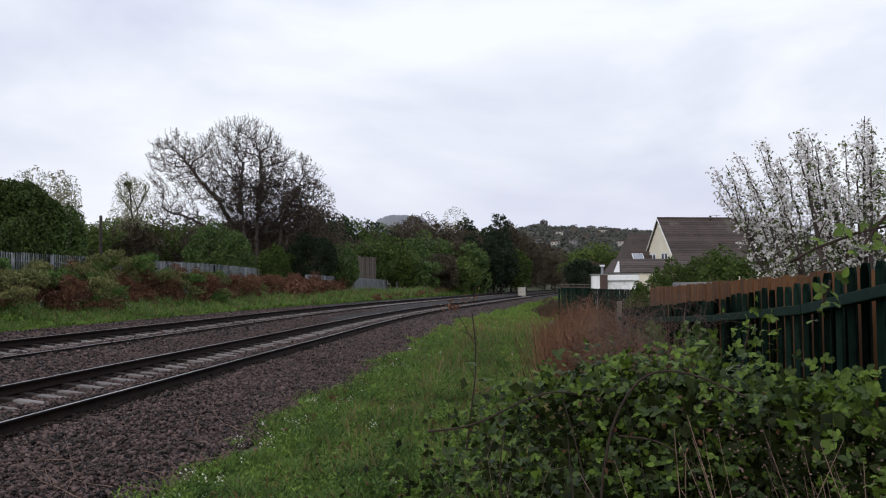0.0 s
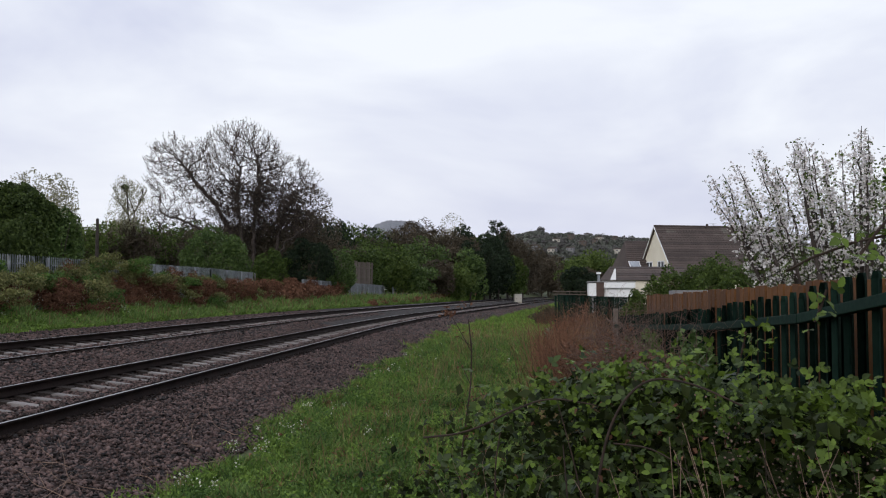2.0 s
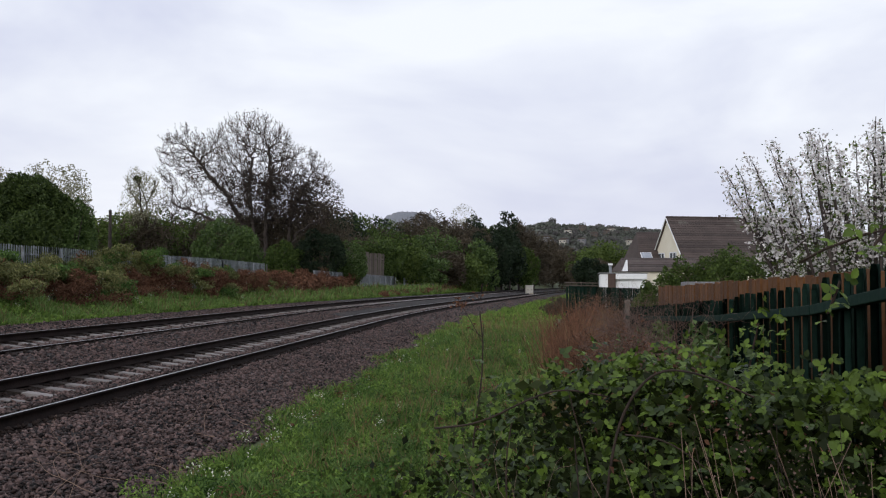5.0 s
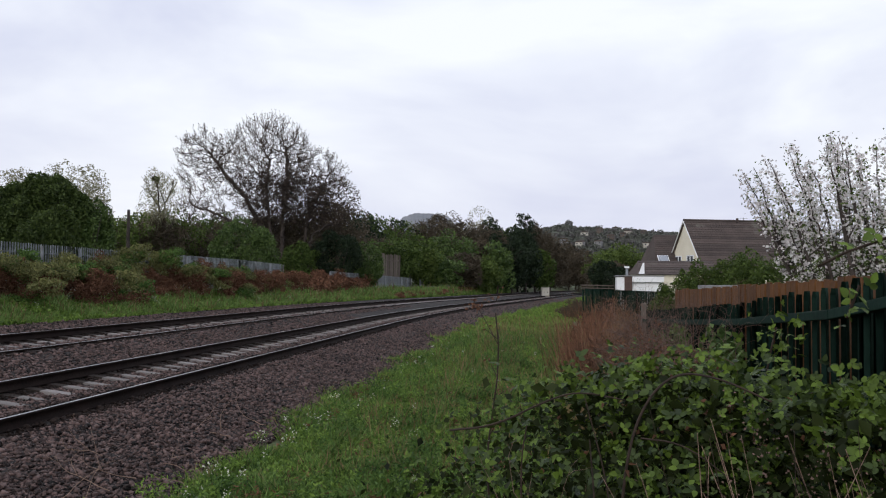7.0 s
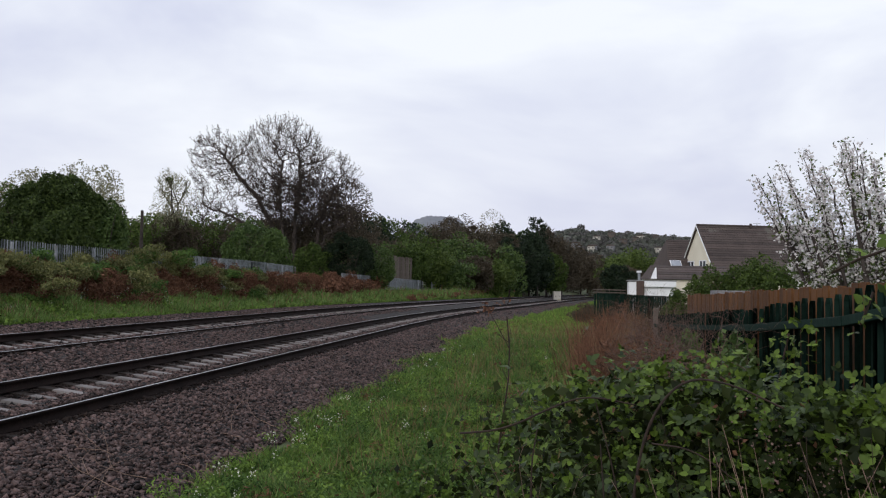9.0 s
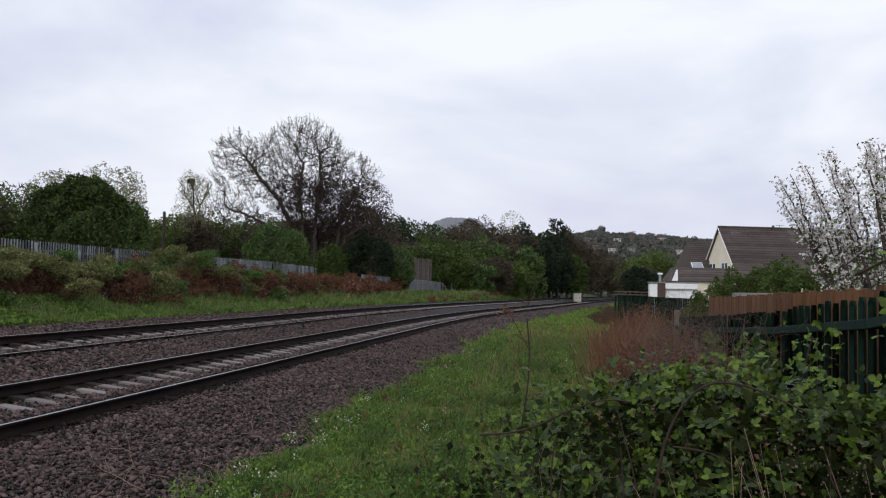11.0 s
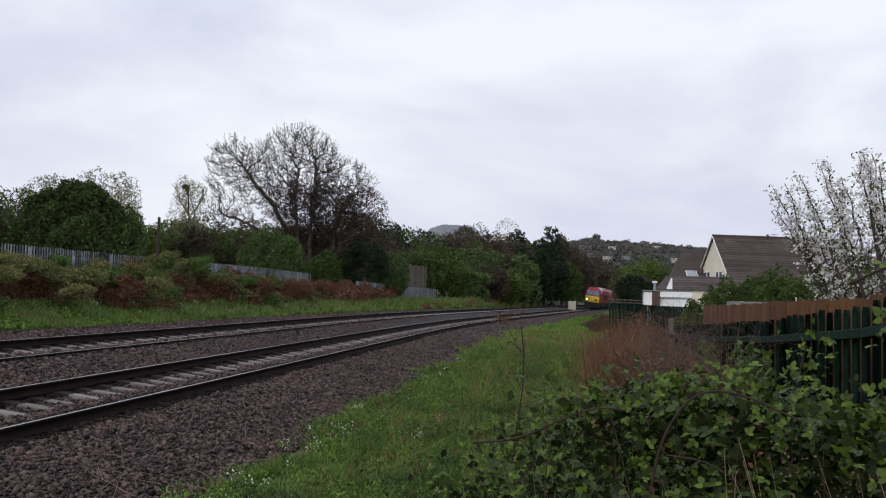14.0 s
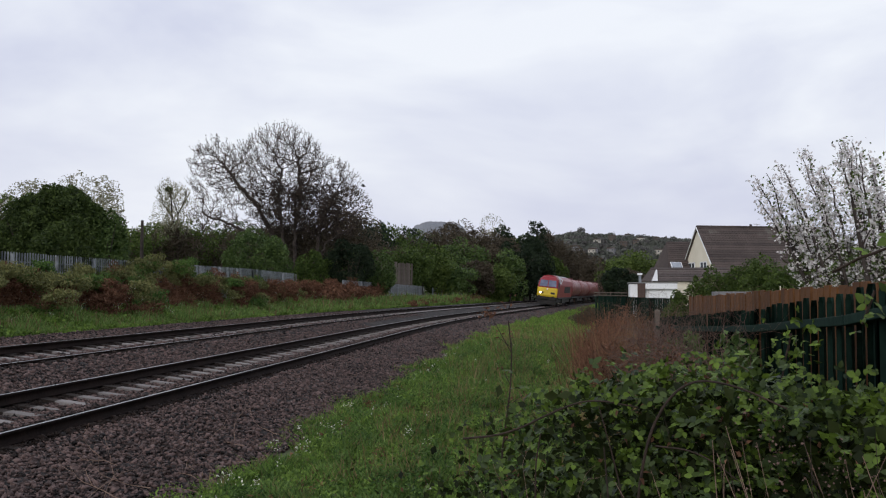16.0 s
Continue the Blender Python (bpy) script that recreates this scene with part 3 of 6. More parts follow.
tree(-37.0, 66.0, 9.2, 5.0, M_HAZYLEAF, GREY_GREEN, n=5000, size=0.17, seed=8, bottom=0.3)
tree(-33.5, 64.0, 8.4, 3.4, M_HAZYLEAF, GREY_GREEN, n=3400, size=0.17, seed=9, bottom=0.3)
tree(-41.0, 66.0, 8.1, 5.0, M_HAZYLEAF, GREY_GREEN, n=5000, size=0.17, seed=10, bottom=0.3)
bush(-21.7, 64.2, 5.2, 4.6, M_IVY, "big rounded ivy-clad bush before the bare tree", n=16000, size=0.18, seed=12, dense=True)
bush(-17.6, 76.0, 4.4, 4.6, M_PINE, FENCE_BUSH, n=10000, size=0.2, seed=13, dense=True)
bush(-15.6, 78.5, 3.2, 4.0, M_IVY, FENCE_BUSH, n=6000, size=0.19, seed=14, dense=True)
bush(-20.2, 74.0, 3.6, 3.6, M_EVERGREEN, FENCE_BUSH, n=7000, size=0.2, seed=15, dense=True)
bush(-20.3, 81.0, 9.5, 8.8, M_BROWNWOOD, "brown twiggy undergrowth round the bare tree", n=16000, size=0.2, seed=16)
bush(-25.2, 80.5, 7.0, 6.6, M_BROWNWOOD, "brown twiggy undergrowth beside the bare tree", n=9000, size=0.2, seed=17)
v, f = leaves(clump_points(500, (-0.25, -0.3, 9.75), (0.5, 0.5, 0.5), 18, 10), 0.2)
sheet("mistletoe", v, f, M_EVERGREEN, parent=nest_tree)


# ---- the wood beyond the bend, and the hills ----
def polar(deg, d):
    """Place at a bearing (degrees right of +y) and distance from the standpoint."""
    return d * math.sin(radians(deg)), d * math.cos(radians(deg))


WOOD = [  # bearing, distance, height over the rails, width, leaf, seed
    (-14.6, 118, 11, 9, M_BROWNWOOD), (-12.9, 125, 11.2, 9, M_PINE), (-11.6, 128, 11.4, 9, M_PINE), (-10.5, 132, 11.4, 9, M_EVERGREEN),
    (-9.6, 136, 11.6, 9, M_PINE), (-8.5, 136, 11.6, 9, M_BROWNWOOD), (-7.7, 140, 11.4, 9, M_SPRING), (-6.9, 138, 11.6, 9, M_BROWNWOOD),
    (-5.6, 160, 13.4, 11, M_HAZYLEAF), (-4.2, 170, 14.8, 11, M_HAZYLEAF), (-5.0, 150, 12.4, 10, M_BROWNWOOD), (-3.9, 152, 12.2, 9, M_BROWNWOOD),
    (-2.9, 165, 12.6, 8, M_PINE), (-1.9, 168, 11.6, 8, M_PINE), (-0.5, 172, 13.6, 8, M_BROWNWOOD), (0.4, 185, 11.0, 9, M_BROWNWOOD),
    (-17.4, 112, 9.6, 8, M_BROWNWOOD), (-19.0, 108, 9.2, 8, M_SPRING), (-21.0, 104, 9.0, 8, M_BROWNWOOD), (-22.9, 100, 8.8, 8, M_SPRING), (-24.6, 96, 8.6, 8, M_BROWNWOOD),
    (-26.5, 90, 8.2, 8, M_SPRING), (-34.0, 60, 5.8, 6, M_EVERGREEN), (-36.5, 58, 7.2, 6, M_BROWNWOOD),
    (-15.8, 124, 10.4, 9, M_PINE), (-13.8, 112, 8.2, 8, M_EVERGREEN), (-12.2, 108, 7.4, 8, M_IVY), (-10.8, 110, 7.8, 8, M_BROWNWOOD), (-8.4, 118, 8.4, 8, M_EVERGREEN), (-6.0, 128, 9.0, 8, M_IVY), (-4.6, 134, 8.6, 8, M_BROWNWOOD), (-20.0, 122, 10.6, 9, M_BROWNWOOD), (-23.8, 118, 10.2, 9, M_BROWNWOOD), (-26.4, 104, 8.4, 9, M_SPRING), (-24.9, 106, 8.8, 9, M_EVERGREEN), (-22.6, 108, 9.4, 9, M_SPRING), (-20.4, 110, 9.4, 9, M_EVERGREEN), (-18.4, 112, 9.6, 9, M_BROWNWOOD), (-28.4, 88, 7.0, 8, M_BROWNWOOD), (-32.4, 64, 8.0, 6, M_BROWNWOOD), (-33.6, 58, 7.4, 6, M_SPRING), (-35.2, 62, 8.0, 7, M_BROWNWOOD), (-6.3, 146, 12.6, 9, M_BROWNWOOD), (-3.4, 158, 12.8, 8, M_PINE), (-2.4, 160, 12.6, 8, M_EVERGREEN), (-18.2, 96, 6.0, 6, M_EVERGREEN), (-1.6, 158, 12.0, 7, M_PINE), (-3.2, 150, 9.6, 7, M_PINE),
    (-9.2, 104, 6.4, 6, M_EVERGREEN), (-7.6, 108, 6.1, 5, M_SPRING), (-6.4, 112, 5.2, 6, M_IVY), (-5.1, 118, 6.0, 6, M_BROWNWOOD), (-3.9, 124, 5.6, 6, M_SPRING),
    (-2.9, 132, 7.2, 6, M_IVY), (-2.0, 140, 9.0, 6, M_PINE), (-1.1, 148, 8.6, 6, M_PINE), (-0.2, 158, 7.6, 6, M_EVERGREEN),
    (1.6, 240, 12.5, 12, M_BROWNWOOD), (3.0, 250, 12, 12, M_SPRING), (4.4, 230, 12, 11, M_SPRING), (5.6, 220, 11.5, 11, M_SPRING), (6.9, 225, 12, 11, M_BROWNWOOD), (8.2, 220, 11.5, 10, M_SPRING),
    (2.2, 215, 8.5, 8, M_BROWNWOOD), (3.6, 205, 7.5, 8, M_SPRING), (4.8, 190, 7, 7, M_BROWNWOOD),
]
NAMES = {M_PINE: "dark conifer in the wood beyond the bend", M_EVERGREEN: "dark evergreen tree in the wood beyond the bend",
         M_BROWNWOOD: "brown budding tree in the wood beyond the bend", M_SPRING: "tree in fresh green leaf by the bend",
         M_HAZYLEAF: "tall pale tree just coming into leaf", M_IVY: "ivy-clad tree at the edge of the wood"}
LOW = [(-1.9, 165, 4.6, 5, M_EVERGREEN), (-1.2, 185, 5.0, 5, M_PINE), (-0.4, 205, 5.2, 6, M_EVERGREEN), (0.5, 230, 5.8, 7, M_BROWNWOOD), (1.3, 260, 6.4, 8, M_BROWNWOOD), (2.2, 300, 7.2, 9, M_BROWNWOOD), (-2.8, 152, 4.2, 5, M_IVY)]
for k, (b, d, h, w, leaf) in enumerate(LOW):
    x, y = polar(b, d)
    bush(x, y, w, h, leaf, "dark undergrowth at the edge of the wood by the bend", n=3600, size=0.36, seed=200 + k, group="undergrowth by the bend")
for k, (b, d, h, w, leaf) in enumerate(WOOD):
    x, y = polar(b, d)
    z = float(ground_z(x, y))
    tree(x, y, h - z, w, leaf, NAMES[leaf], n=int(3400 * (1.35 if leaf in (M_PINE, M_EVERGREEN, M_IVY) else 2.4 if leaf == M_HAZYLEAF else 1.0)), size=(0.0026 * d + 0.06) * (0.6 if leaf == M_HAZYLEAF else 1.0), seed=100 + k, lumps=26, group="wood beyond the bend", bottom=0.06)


# a monkey-puzzle-like crown over the wood
def tufted_conifer():
    x, y = polar(-1.15, 165)
    z = float(ground_z(x, y))
    t = empty("conifer_tree", pose(x, y, z), "dark conifer with tufted spreading top", "tree")
    h = 14.4 - z
    segs = [((0, 0, -0.2), (0, 0, h - 0.6), 0.3, 0.08)]
    pts = []
    r = np.random.default_rng(5)
    for k in range(26):
        zz = h * (0.45 + 0.53 * k / 25)
        a = k * 2.4
        l = 1.0 + 1.6 * (1 - k / 26) + r.uniform(0, 0.7)
        e = np.array([math.cos(a) * l, math.sin(a) * l, zz + 0.25 * l])
        segs.append(((0, 0, zz), tuple(e), 0.07, 0.03))
        s = r.uniform(0.35, 1.0, (90, 1))
        pts.append(np.array([0, 0, zz]) + (e - [0, 0, zz]) * s + r.normal(0, 0.22, (90, 3)))
    v, f = tubes(segs, 5)
    sheet("trunk", v, f, M_BARK, parent=t)
    v, f = leaves(np.concatenate(pts), 0.34)
    sheet("crown", v, f, M_PINE, parent=t)


tufted_conifer()


def ridge(name, points, d, depth, mat, label, lumps=3.0, seed=1):
    """A wooded rise: bearings and heights of its skyline at distance d."""
    r = np.random.default_rng(seed)
    bs = np.arange(points[0][0], points[-1][0], 0.06)
    top = np.interp(bs, [p[0] for p in points], [p[1] for p in points])
    top = top + np.convolve(r.uniform(-1, 1, len(bs) + 4), np.ones(5) / 5, "valid") * lumps
    rows = []
    for k in range(9):
        q = k / 8
        dd = d - depth * (1 - q)
        zz = top * math.sin(q * math.pi / 2) ** 1.2 + r.normal(0, lumps * 0.35, len(bs)) * (0.3 + q)
        rows.append(np.stack([dd * np.sin(np.radians(bs)), dd * np.cos(np.radians(bs)), zz], -1))
    rows.append(rows[-1] + [0, depth * 0.6, 0] - np.stack([0 * bs, 0 * bs, top], -1))
    v = np.concatenate(rows)
    n = len(bs)
    i = (np.arange(len(rows) - 1)[:, None] * n + np.arange(n - 1)[None]).ravel()
    return tagged(sheet(name, v, np.stack([i, i + 1, i + n + 1, i + n], -1), mat), label, "hill", kind="structure")


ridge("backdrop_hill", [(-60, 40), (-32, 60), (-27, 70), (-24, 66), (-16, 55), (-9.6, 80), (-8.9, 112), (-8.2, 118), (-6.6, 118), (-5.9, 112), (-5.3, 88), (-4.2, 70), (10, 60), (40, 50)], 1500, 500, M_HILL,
      "distant flat-topped wooded hill coloured with grey haze", 1.6, 3)
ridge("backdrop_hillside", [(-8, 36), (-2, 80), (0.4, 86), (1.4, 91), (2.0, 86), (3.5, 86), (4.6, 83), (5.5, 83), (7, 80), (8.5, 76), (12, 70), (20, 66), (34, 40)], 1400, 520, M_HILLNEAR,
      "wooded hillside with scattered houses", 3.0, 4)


def hill_woods(label, points, d, depth, n, size, mat, seed):
    """Tree crowns strewn over a rise, as clumps of large leaves."""
    r = np.random.default_rng(seed)
    m = n // 40
    b = r.uniform(points[0][0], points[-1][0], m)
    q = r.random(m)
    top = np.interp(b, [p[0] for p in points], [p[1] for p in points])
    dd = d - depth * (1 - q)
    c = np.stack([dd * np.sin(np.radians(b)), dd * np.cos(np.radians(b)), top * np.sin(q * np.pi / 2) ** 1.2 - size], -1)
    w = size * r.uniform(0.9, 2.2, m)
    e = r.normal(size=(m, 40, 3))
    e /= np.linalg.norm(e, axis=2)[..., None]
    p = c[:, None] + e * w[:, None, None] * [1.2, 1.2, 1.0]
    v, f = leaves(p.reshape(-1, 3), size * 1.5, narrow=0.8)
    tagged(sheet("hillside_woods", v, f, mat), label, "woods", kind="stuff")


SIDE = [(-8, 36), (-2, 80), (0.4, 86), (1.4, 91), (2.0, 86), (3.5, 86), (4.6, 83), (5.5, 83), (7, 80), (8.5, 76), (12, 70), (20, 66), (34, 40)]
hill_woods("grey-green woods covering the hillside", SIDE, 1380, 520, 90000, 2.5, M_FARLEAF, 61)
hill_woods("brown woods covering the hillside", SIDE, 1380, 520, 70000, 2.3, M_FARBROWN, 62)
def far_house(b, d, z, w, h, turn, wall):
    x, y = polar(b, d)
    t = empty("hillside_house", pose(x, y, z, 0, 0, turn), "small pale house among trees on the hillside", "house", "hillside houses")
    part("wall", boxed(-w / 2, w / 2, -4, 4, -8, h), wall, t)
    part("roof", prism(bmesh.new(), [(-w / 2 - 0.4, h), (w / 2 + 0.4, h), (w * 0.4, h + 1.4), (-w * 0.4, h + 1.4)], -4.4, 4.4), M_TILE, t)
    for s in (-0.28, 0.28):
        part("window", boxed(w * s - 0.8, w * s + 0.8, -4.1, -3.9, h - 2.4, h - 1.0), M_GLASS, t)


r0 = np.random.default_rng(21)
for k in range(12):
    b, q = r0.uniform(1.2, 6.4), r0.uniform(0.35, 0.88)
    top = float(np.interp(b, [p[0] for p in SIDE], [p[1] for p in SIDE]))
    far_house(b, 1380 - 520 * (1 - q), top * math.sin(q * math.pi / 2) ** 1.2 + 0.8, r0.uniform(5.5, 9.5), 2.6, r0.uniform(-30, 30), (M_MOSSSTEEL, M_ROOFFELT, M_OLDWOOD)[k % 3])
# tree clumps on the hillside's skyline
for k, (b, z) in enumerate(((1.1, 47), (1.6, 50), (3.4, 46), (4.6, 45), (5.3, 44), (2.5, 40), (7.2, 42), (0.2, 44), (3.0, 34), (4.1, 30), (5.0, 27), (6.0, 33), (2.0, 20), (5.8, 22), (6.9, 30), (1.2, 30))):
    x, y = polar(b, 1340)
    tree(x, y, 15, 16, M_FARBROWN if k % 2 else M_FARLEAF, "round tree on the hillside", n=500, size=2.0, seed=300 + k, z=(z - 8) * 2, group="hillside trees")


# ---- fences ----
def pale(parent, x, y, z0, z1, mat, turn, wide=0.065, name="pale"):
    key = (name, round(z1 - z0, 2), mat.name)
    if key not in PALES:
        h, w = round(z1 - z0, 2), wide / 2
        bm = bmesh.new()
        sec = [(-w, 0.012), (-w * 0.5, -0.006), (w * 0.5, -0.006), (w, 0.012)]
        rings = [[bm.verts.new((a * k, b, zz)) for a, b in sec] for zz, k in ((0, 1), (h - 0.03, 1), (h, 0.6))]
        for p, q in zip(rings, rings[1:]):
            for i in range(3):
                bm.faces.new((p[i], p[i + 1], q[i + 1], q[i]))
        solid = bmesh.ops.solidify(bm, geom=bm.faces[:], thickness=0.005)
        me = bpy.data.meshes.new(name)
        bm.to_mesh(me)
        bm.free()
        me.materials.append(mat)
        PALES[key] = me
    ob = new(name, PALES[key])
    ob.parent = parent
    ob.matrix_basis = pose(x, y, z0, 0, 0, turn)
    return ob


PALES = {}


def palisade(label, pts, height, mat, gap=0.15, top=None, posts=2.75, rails_at=(0.3, 0.82), wide=0.065, thick=0.016):
    """A steel palisade fence along pts (x, y); its top follows the ground, or the heights given."""
    f = empty("palisade_fence", Matrix(), label, "fence")
    for i in range(len(pts) - 1):
        (xa, ya), (xb, yb) = pts[i], pts[i + 1]
        l = math.hypot(xb - xa, yb - ya)
        turn = math.degrees(math.atan2(yb - ya, xb - xa))
        ta = top[i] if top else float(ground_z(xa, ya)) + height
        tb = top[i + 1] if top else float(ground_z(xb, yb)) + height
        for k in range(int(l / gap)):
            q = (k + 0.5) * gap / l
            x, y, z = xa + (xb - xa) * q, ya + (yb - ya) * q, ta + (tb - ta) * q
            pale(f, x, y, z - height, z + rng.uniform(-0.008, 0.008), mat, turn + rng.normal(0, 1.5), wide)
        for h in rails_at:
            za, zb = ta - height * (1 - h), tb - height * (1 - h)
            bm = bmesh.new()
            m = Matrix.Translation(((xa + xb) / 2, (ya + yb) / 2, (za + zb) / 2)) @ Matrix.Rotation(radians(turn), 4, "Z") @ Matrix.Rotation(-math.atan2(zb - za, l), 4, "Y")
            box(bm, -l / 2, l / 2, 0.012, 0.06, -thick, thick, 0.004, m)
            part("fence_rail", bm, mat, f)
        n = max(1, int(round(l / posts)))
        for k in range(n + 1):
            q = k / n
            x, y, z = xa + (xb - xa) * q, ya + (yb - ya) * q, ta + (tb - ta) * q
            part("fence_post", boxed(-0.05, 0.05, -0.14, -0.06, -height, -0.06, 0.006, pose(x, y, z, 0, 0, turn)), mat, f)
    return f


far_line = [(-18.0, 20.0), (-18.0, 36.0), (-18.0, 52.0), (-18.0, 61.0)]
palisade("grey galvanised steel palisade fence along the railway bank", far_line[:2], 1.75, M_GALV, 0.16, top=[3.0, 3.02], wide=0.085)
palisade("grey galvanised steel palisade fence half hidden by bracken", far_line[1:3], 1.75, M_GALV, 0.16, top=[3.02, 3.08], wide=0.085)
palisade("grey galvanised steel palisade fence before the bare tree", far_line[2:], 1.75, M_GALV, 0.16, top=[3.08, 3.0], wide=0.085)
palisade("grey steel palisade fence beyond the bushes", [(-16.3, 68), (-14.9, 101)], 1.7, M_GALV, 0.19, top=[2.66, 2.42], wide=0.11)
palisade("grey steel palisade fence at the foot of the wood", [(-14.4, 105), (-9.2, 150)], 1.7, M_GALV, 0.26, top=[2.3, 1.95], wide=0.16)


def board_fence(label, xa, ya, xb, yb, ta, tb, h, gap, mat, wide=0.11, name="board_fence"):
    f = empty(name, Matrix(), label, "fence")
    l = math.hypot(xb - xa, yb - ya)
    turn = math.degrees(math.atan2(yb - ya, xb - xa))
    me = part("board", boxed(-wide / 2, wide / 2, -0.009, 0.009, 0, h, 0.003), mat, f)
    data = me.data
    n = int(l / gap)
    for k in range(n):
        q = (k + 0.5) / n
        ob = me if k == 0 else new("board", data)
        ob.parent = f
        ob.matrix_basis = pose(xa + (xb - xa) * q, ya + (yb - ya) * q, ta + (tb - ta) * q - h + rng.uniform(-0.012, 0.012) * (8 if wide > 0.2 else 1), 0, rng.normal(0, 0.6), turn)
    for s in (0.25, 0.8):
        m = Matrix.Translation(((xa + xb) / 2, (ya + yb) / 2, (ta + tb) / 2 - h * (1 - s))) @ Matrix.Rotation(radians(turn), 4, "Z") @ Matrix.Rotation(-math.atan2(tb - ta, l), 4, "Y")
        part("fence_rail", boxed(-l / 2, l / 2, -0.05, -0.012, -0.04, 0.04, 0.004, m), mat, f)
    return f


# beside the standpoint
palisade("dark green steel palisade fence overgrown with brambles", [(1.38, 2.9), (1.38, 4.4), (1.38, 6.4), (1.38, 8.6), (1.38, 12.4)], 1.75, M_GREENSTEEL, 0.15, top=[1.81, 1.663, 1.548, 1.46, 1.33],
         rails_at=(0.2, 0.922), wide=0.088, thick=0.023)
board_fence("orange-brown stained timber board fence behind the green palisade", 1.62, 2.9, 1.64, 11.5, 1.737, 1.608, 1.7, 0.135, M_ORANGEWOOD, 0.115)
board_fence("weathered grey timber panel fence among the trees", -18.8, 96.2, -15.9, 99.7, 5.1, 4.95, 3.4, 0.3, M_OLDWOOD, 0.28, "panel_fence")
board_fence("dark weathered timber panel fence among the trees", -15.2, 112.0, -12.6, 118.0, 3.9, 3.7, 2.2, 0.3, M_OLDWOOD, 0.28, "panel_fence")
board_fence("low weathered timber rail fence beside the garage", 3.0, 74.0, 5.8, 75.4, 1.8, 1.76, 0.4, 0.9, M_OLDWOOD, 0.07, "garden_fence")


# ---- the house ----
def rows_of_tiles(parent, a, b, c, d, rows, mat, cols):
    """Overlapping tile strips from the eaves a-b up to the ridge d-c."""
    a, b, c, d = map(Vector, (a, b, c, d))
    n = (b - a).cross(d - a).normalized()
    for k in range(rows):
        q0, q1 = k / rows, min((k + 1.12) / rows, 1.0)
        l0, r0_, l1, r1 = a.lerp(d, q0), b.lerp(c, q0), a.lerp(d, q1), b.lerp(c, q1)
        bm = bmesh.new()
        for i in range(cols):
            s0, s1 = (i + 0.02) / cols, (i + 0.98) / cols
            lift = 0.05 + rng.uniform(-0.006, 0.006)
            p = [l0.lerp(r0_, s0) + n * lift, l0.lerp(r0_, s1) + n * lift, l1.lerp(r1, s1) + n * 0.02, l1.lerp(r1, s0) + n * 0.02]
            lo = [v - n * 0.03 for v in p]
            vs = [bm.verts.new(v) for v in p + lo]
            for fc in ((0, 1, 2, 3), (0, 4, 5, 1), (1, 5, 6, 2), (3, 7, 4, 0)):
                bm.faces.new([vs[j] for j in fc])
        part("tile_course", bm, mat, parent)


def window(parent, x, y0, y1, z0, z1, out=-1):
    """A framed two-light window in a wall whose face is the plane x."""
    w = part("window", boxed(x + out * 0.02, x + out * 0.05, y0 + 0.05, y1 - 0.05, z0 + 0.05, z1 - 0.05), M_GLASS, parent)
    for a, b, c, d in ((y0, y0 + 0.09, z0, z1), (y1 - 0.09, y1, z0, z1), (y0, y1, z0, z0 + 0.09), (y0, y1, z1 - 0.09, z1), ((y0 + y1) / 2 - 0.04, (y0 + y1) / 2 + 0.04, z0, z1)):
        part("frame", boxed(x + out * 0.03, x + out * 0.1, a, b, c, d), M_WHITE, w)
    part("sill", boxed(x + out * 0.02, x + out * 0.2, y0 - 0.1, y1 + 0.1, z0 - 0.08, z0), M_WHITE, w)


